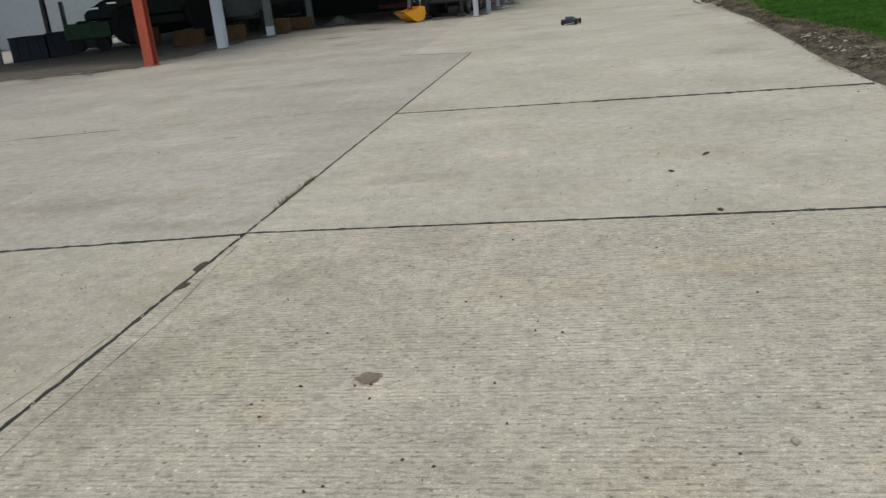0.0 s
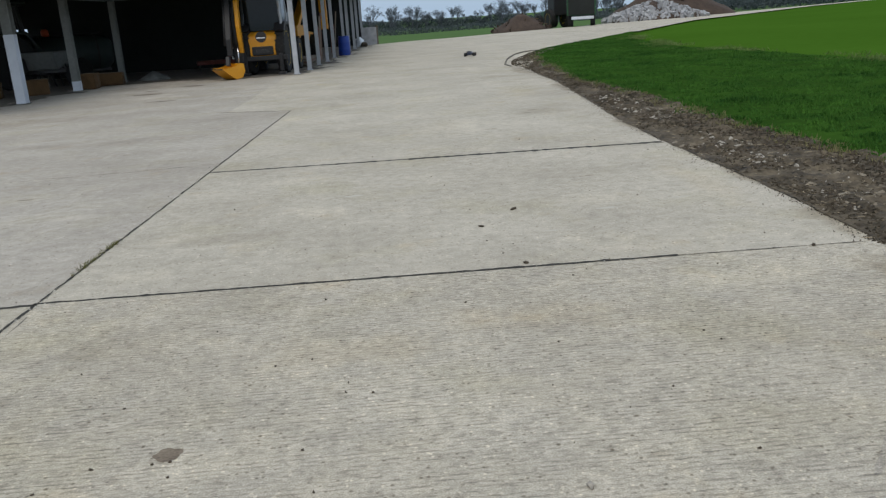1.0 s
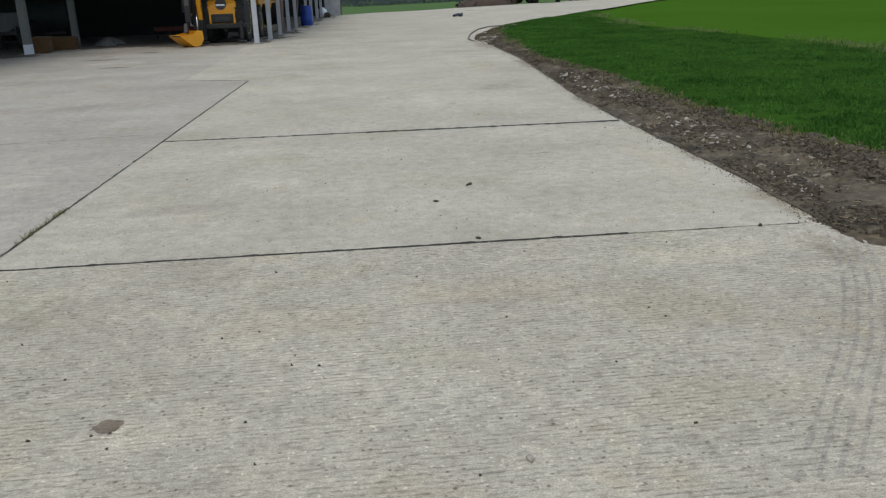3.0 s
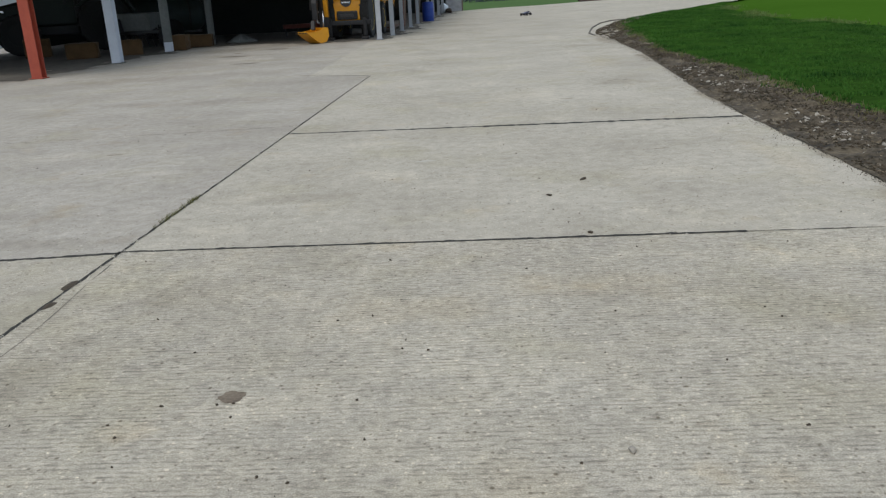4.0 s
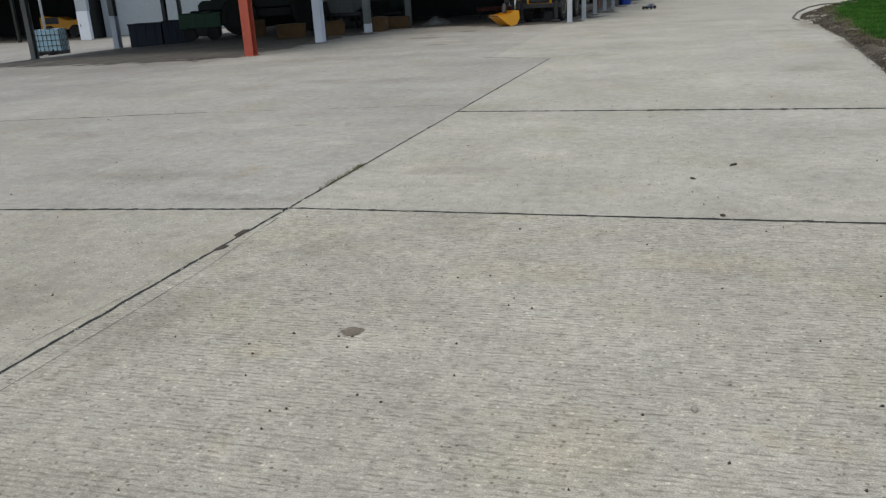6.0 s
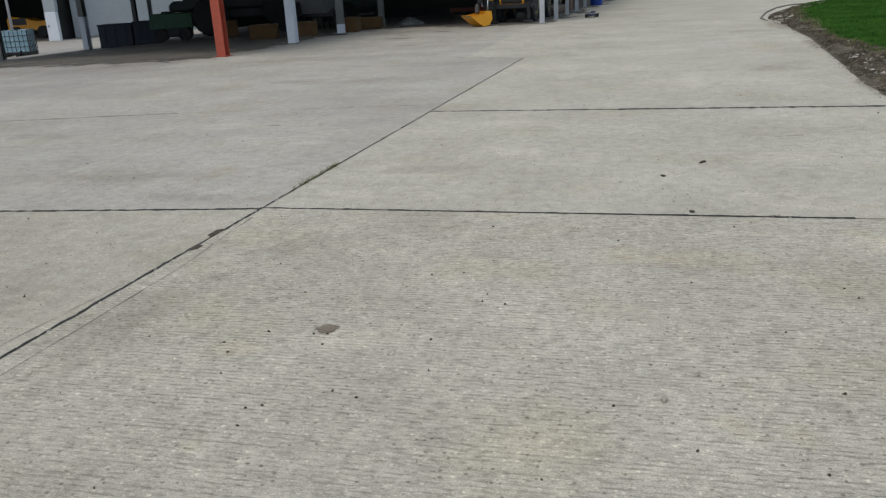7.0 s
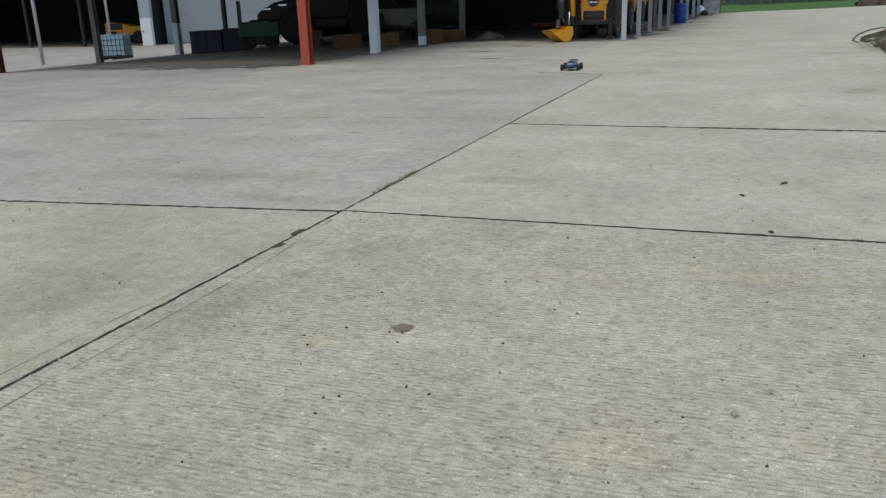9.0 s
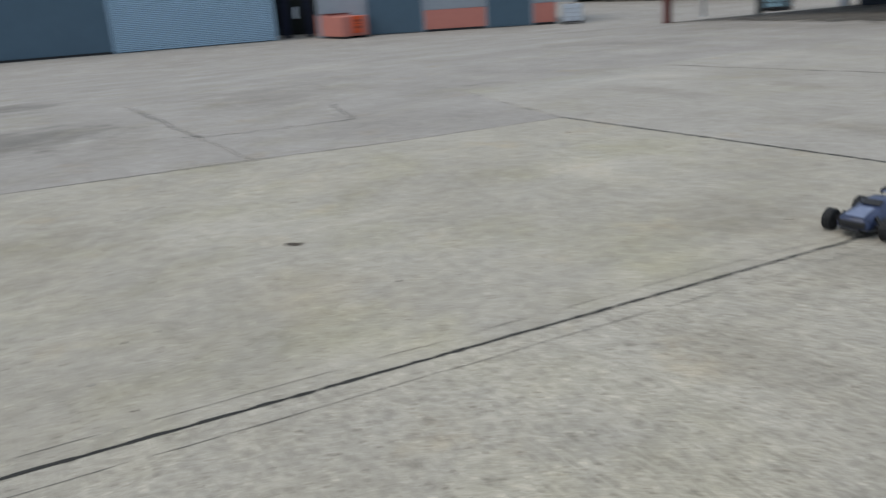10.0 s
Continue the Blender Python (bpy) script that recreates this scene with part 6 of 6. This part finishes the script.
def tipper():
    ob = thing("tipping_trailer", "dark green high-sided tipping trailer behind a tractor", "trailer", pose(17.6, 74.2, land(18, 74), 0, 0, 76))
    part("body", box(bmesh.new(), 0, 0, 0.95, 4.6, 2.4, 2.2, 0.04), MACHGREEN, ob)
    for k in range(6):
        for s in (-1, 1):
            part("rib", box(bmesh.new(), -2.1 + 0.84 * k, s * 1.22, 0.95, 0.1, 0.06, 2.2), MACHGREEN, ob)
    part("tailgate", box(bmesh.new(), -2.34, 0, 1.0, 0.06, 2.2, 2.1, 0.01), DARK_AND_SHADE, ob)
    part("bumper", box(bmesh.new(), -2.38, -0.1, 0.62, 0.08, 1.9, 0.24, 0.02), WHITEPAINT, ob, "white reflective rear bar")
    part("chassis", box(bmesh.new(), 0.2, 0, 0.7, 4.8, 0.9, 0.2, 0.02), BLACK, ob)
    for x in (-0.9, 0.4):
        for s in (-1, 1):
            wheel(ob, x, s * 0.95, 0.5, 0.5, 0.4, STEELDARK, 0.5, lugs=False)
    part("drawbar", rod(bmesh.new(), (2.3, 0, 0.7), (3.6, 0, 0.6), 0.08), BLACK, ob)
    return ob


tipper()
puller = thing("tractor", "green tractor with yellow wheels by the trailer", "tractor", pose(16.2, 78.0, land(16, 78), 0, 0, 105))
for s in (-1, 1):
    wheel(puller, 0, s * 0.8, 0.85, 0.85, 0.5, RIMYELLOW, 0.55)
    wheel(puller, 2.3, s * 0.75, 0.6, 0.6, 0.4, RIMYELLOW, 0.55)
part("bonnet", soften(profile(bmesh.new(), [(0.6, 0.8), (0.6, 1.7), (2.6, 1.5), (2.8, 0.8)], 0.8), 0.06), MACHGREEN, puller)
part("cab", box(bmesh.new(), 0, 0, 1.1, 1.4, 1.3, 1.5, 0.1), BLACK, puller)
part("cab_roof", box(bmesh.new(), 0, 0, 2.6, 1.6, 1.5, 0.15, 0.05), MACHGREEN, puller)


def tree_mesh(seed, h):
    """Bare winter tree: trunk, limbs and a fine haze of twigs."""
    rng = random.Random(seed)
    wood, twigs = bmesh.new(), []
    def grow(p, d, length, r, level):
        q = p + d * length
        if level < 3:
            rod(wood, p, q, r, r * 0.65, 5)
        else:
            twigs.append((p, q, r))
        if level >= 5:
            return
        for _ in range((5, 4, 4, 4, 4)[level]):
            a = rng.uniform(0.25, 0.85)
            axis = Vector((rng.uniform(-1, 1), rng.uniform(-1, 1), rng.uniform(-0.3, 0.5))).normalized()
            nd = (d + axis * a + Vector((0, 0, 0.12))).normalized()
            grow(p + d * length * rng.uniform(0.65, 1.0), nd, length * rng.uniform(0.55, 0.8), r * 0.55, level + 1)
    grow(Vector((0, 0, 0)), Vector((0, 0, 1)), h * 0.3, h * 0.02, 0)
    verts, faces = [], []
    for p, q, r in twigs:
        s = (q - p).cross(Vector((rng.uniform(-1, 1), rng.uniform(-1, 1), rng.uniform(-1, 1)))).normalized() * max(0.018, r * 1.5)
        k = len(verts)
        verts += [tuple(p - s), tuple(p + s), tuple(q)]
        faces.append((k, k + 1, k + 2))
    tw = bpy.data.meshes.new("crown")
    tw.from_pydata(verts, [], faces)
    tw.materials.append(HAZY_TWIGS)
    wd = bpy.data.meshes.new("trunk")
    wood.to_mesh(wd)
    wood.free()
    wd.materials.append(HAZY_TWIGS)
    return wd, tw


def plant(meshes, x, y, scale, turn):
    ob = thing("tree", "bare winter tree beyond the field, greyed for haze", "tree", pose(x, y, land(x, y) - 0.1, 0, 0, turn), "far trees")
    for n, me in zip(("trunk", "crown"), meshes):
        c = new(n, me)
        c.parent = ob
        c.scale = (scale, scale, scale)
    return ob


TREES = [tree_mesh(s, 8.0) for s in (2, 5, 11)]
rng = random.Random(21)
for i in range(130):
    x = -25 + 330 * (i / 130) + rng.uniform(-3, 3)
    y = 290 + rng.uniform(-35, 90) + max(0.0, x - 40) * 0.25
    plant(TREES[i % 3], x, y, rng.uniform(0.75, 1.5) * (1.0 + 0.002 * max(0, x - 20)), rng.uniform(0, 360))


def hedge(name, label, a, b, h, seed, count, size=0.3):
    rng = random.Random(seed)
    verts, faces = [], []
    for i in range(count):
        u = rng.random()
        x, y = a[0] + (b[0] - a[0]) * u, a[1] + (b[1] - a[1]) * u + rng.gauss(0, 0.8)
        top = h * (0.75 + 0.5 * noise.noise(Vector((x * 0.12, y * 0.05, seed))))
        z = land(x, y) + rng.random() * max(0.3, top)
        s = size * rng.uniform(0.5, 1.4)
        k = len(verts)
        for _ in range(3):
            verts.append((x + rng.uniform(-s, s), y + rng.uniform(-s, s), z + rng.uniform(-s, s)))
        faces.append((k, k + 1, k + 2))
    me = bpy.data.meshes.new(name)
    me.from_pydata(verts, [], faces)
    me.materials.append(HAZY_HEDGE)
    return tagged(new(name, me), label, "hedge", kind="stuff")


hedge("hedge", "winter hedge along the far field, greyed for haze", (-40, 262), (330, 345), 2.4, 1, 42000, 0.3)
hedge("hedge", "dense winter hedge and thicket beyond the road", (38, 128), (330, 250), 2.8, 2, 42000, 0.3)
hedge("woodland", "hazy distant woodland along the skyline", (-160, 400), (620, 500), 6.5, 3, 60000, 0.75)


# ---- the toy buggy ----
def buggy():
    """A large-scale toy off-road buggy; x ahead, on the ground at z = 0."""
    ob = thing("toy_buggy", "blue and silver radio-controlled buggy with a rear wing", "toy car", pose(0, 0, 0))
    part("chassis", soften(prism(bmesh.new(), [(-0.22, -0.05), (-0.18, -0.085), (0.08, -0.085), (0.24, -0.04), (0.24, 0.04), (0.08, 0.085), (-0.18, 0.085), (-0.22, 0.05)], 0.045, 0.062), 0.004), BLACK, ob)
    # shell: loft of cross-sections from nose to tail
    rings = []
    bm = bmesh.new()
    for x, w, z0, z1, c in ((0.262, 0.080, 0.062, 0.098, 0.85), (0.245, 0.098, 0.052, 0.122, 0.86), (0.16, 0.103, 0.05, 0.138, 0.84), (0.08, 0.104, 0.05, 0.155, 0.78), (0.02, 0.107, 0.05, 0.182, 0.66), (-0.07, 0.107, 0.05, 0.192, 0.60), (-0.14, 0.10, 0.055, 0.178, 0.6), (-0.2, 0.085, 0.06, 0.15, 0.6), (-0.235, 0.06, 0.08, 0.13, 0.6)):
        pts = [(-w, z0), (-w * 1.02, z0 + (z1 - z0) * 0.4), (-w * 0.9, z0 + (z1 - z0) * 0.62), (-w * c, z1 - 0.006), (-w * c * 0.7, z1), (w * c * 0.7, z1), (w * c, z1 - 0.006), (w * 0.9, z0 + (z1 - z0) * 0.62), (w * 1.02, z0 + (z1 - z0) * 0.4), (w, z0)]
        rings.append([bm.verts.new((x, y, z)) for y, z in pts])
    for a, b in zip(rings, rings[1:]):
        for i in range(10):
            bm.faces.new((a[i], a[(i + 1) % 10], b[(i + 1) % 10], b[i]))
    bm.faces.new(rings[0])
    bm.faces.new(rings[-1])
    bmesh.ops.recalc_face_normals(bm, faces=bm.faces)
    shell = part("shell", bm, BUGGYBLUE, ob, "blue painted shell", smooth=True)
    part("hood_panel", prism(bmesh.new(), [(0.245, -0.06), (0.245, 0.06), (0.10, 0.045), (0.10, -0.045)], 0, 0.003), BUGGYSILVER, shell, "silver bonnet panel").matrix_basis = pose(0, 0, 0.1735, 0, 11.0, 0)
    part("nose_grille", box(bmesh.new(), 0.258, 0, 0.064, 0.014, 0.165, 0.038, 0.005), BLACK, shell, "black nose grille")
    for s in (-1, 1):
        part("side_window", box(bmesh.new(), -0.05, s * 0.089, 0.142, 0.12, 0.014, 0.028, 0.004), BLACK, shell)
    part("windscreen", box(bmesh.new(), 0, 0, 0, 0.05, 0.12, 0.006, 0.003), BLACK, shell).matrix_basis = pose(0.045, 0, 0.174, 0, 25, 0)
    part("bumper", box(bmesh.new(), 0.27, 0, 0.045, 0.03, 0.12, 0.018, 0.006), BLACK, ob)
    wing = part("wing", box(bmesh.new(), -0.235, 0, 0.178, 0.075, 0.155, 0.008, 0.003), BUGGYSILVER, ob, "flat silver rear wing")
    part("gurney_strip", box(bmesh.new(), -0.265, 0, 0.184, 0.012, 0.16, 0.022, 0.003), BLACK, wing, "black raised trailing edge")
    for s in (-1, 1):
        part("end_plate", box(bmesh.new(), -0.235, s * 0.078, 0.166, 0.08, 0.006, 0.036, 0.002), BLACK, wing)
        part("wing_stay", rod(bmesh.new(), (-0.21, s * 0.035, 0.12), (-0.235, s * 0.035, 0.182), 0.006, seg=8), BLACK, ob)
    for x, r, w, t in ((0.178, 0.066, 0.056, 0.178), (-0.165, 0.070, 0.070, 0.174)):
        part("shock_tower", box(bmesh.new(), x * 0.92, 0, 0.07, 0.012, 0.20, 0.05, 0.003), BLACK, ob)
        for s in (-1, 1):
            part("suspension_arm", rod(bmesh.new(), (x, s * 0.05, 0.06), (x, s * (t - w / 2), 0.066), 0.008, seg=8), BLACK, ob)
            part("shock", rod(bmesh.new(), (x * 0.93, s * 0.095, 0.125), (x, s * 0.145, 0.07), 0.011, seg=10), BLACK, ob)
            wh = wheel(ob, x, s * t, r, r, w, BLACK, 0.5, lugs=False)
            tyre = wh.children[0]
            bm = bmesh.new()
            bm.from_mesh(tyre.data)
            for i in range(22):
                for j in (-1, 0, 1):
                    a = math.tau * (i + 0.5 * (j == 0)) / 22
                    m = Matrix.Rotation(-a, 4, "Y") @ Matrix.Translation((r * 0.99, j * w * 0.3, 0))
                    bmesh.ops.create_cube(bm, size=1, matrix=m @ Matrix.Diagonal((r * 0.06, w * 0.2, r * 0.14, 1)))
            bm.to_mesh(tyre.data)
            bm.free()
    return ob


BUGGY = buggy()

# seconds, place and heading (degrees from east) of the buggy on its lap of the yard
LAP = [
    (0.0, 0.17, 22.0, 74), (0.5, 1.74, 27.9, 73), (1.0, 3.48, 33.6, 72), (1.5, 5.2, 38.6, 70), (2.0, 6.35, 42.6, 80),
    (2.7, 6.6, 46.0, 110), (3.1, 5.9, 46.9, 170), (3.5, 4.88, 46.2, 215), (4.0, 3.02, 43.9, 235), (4.5, 1.48, 41.6, 240), (5.0, 0.7, 39.6, 252),
    (5.5, 0.06, 38.3, 248), (6.0, -0.57, 36.5, 248), (6.8, -1.3, 32.6, 258), (7.5, -1.83, 28.7, 262), (8.0, -2.32, 26.6, 262), (8.5, -2.57, 23.0, 266),
    (9.0, -2.71, 17.75, 269), (9.3, -2.70, 13.93, 270), (9.5, -2.66, 11.1, 272), (9.6, -2.63, 9.74, 273), (9.7, -2.60, 8.27, 274),
    (9.8, -2.535, 6.70, 275), (9.9, -2.48, 5.14, 276), (10.0, -2.42, 3.52, 276),
]


def motions():
    walk(BUGGY, [(t, pose(x, y, 0.0, 0, 0, h)) for t, x, y, h in LAP])


motions()
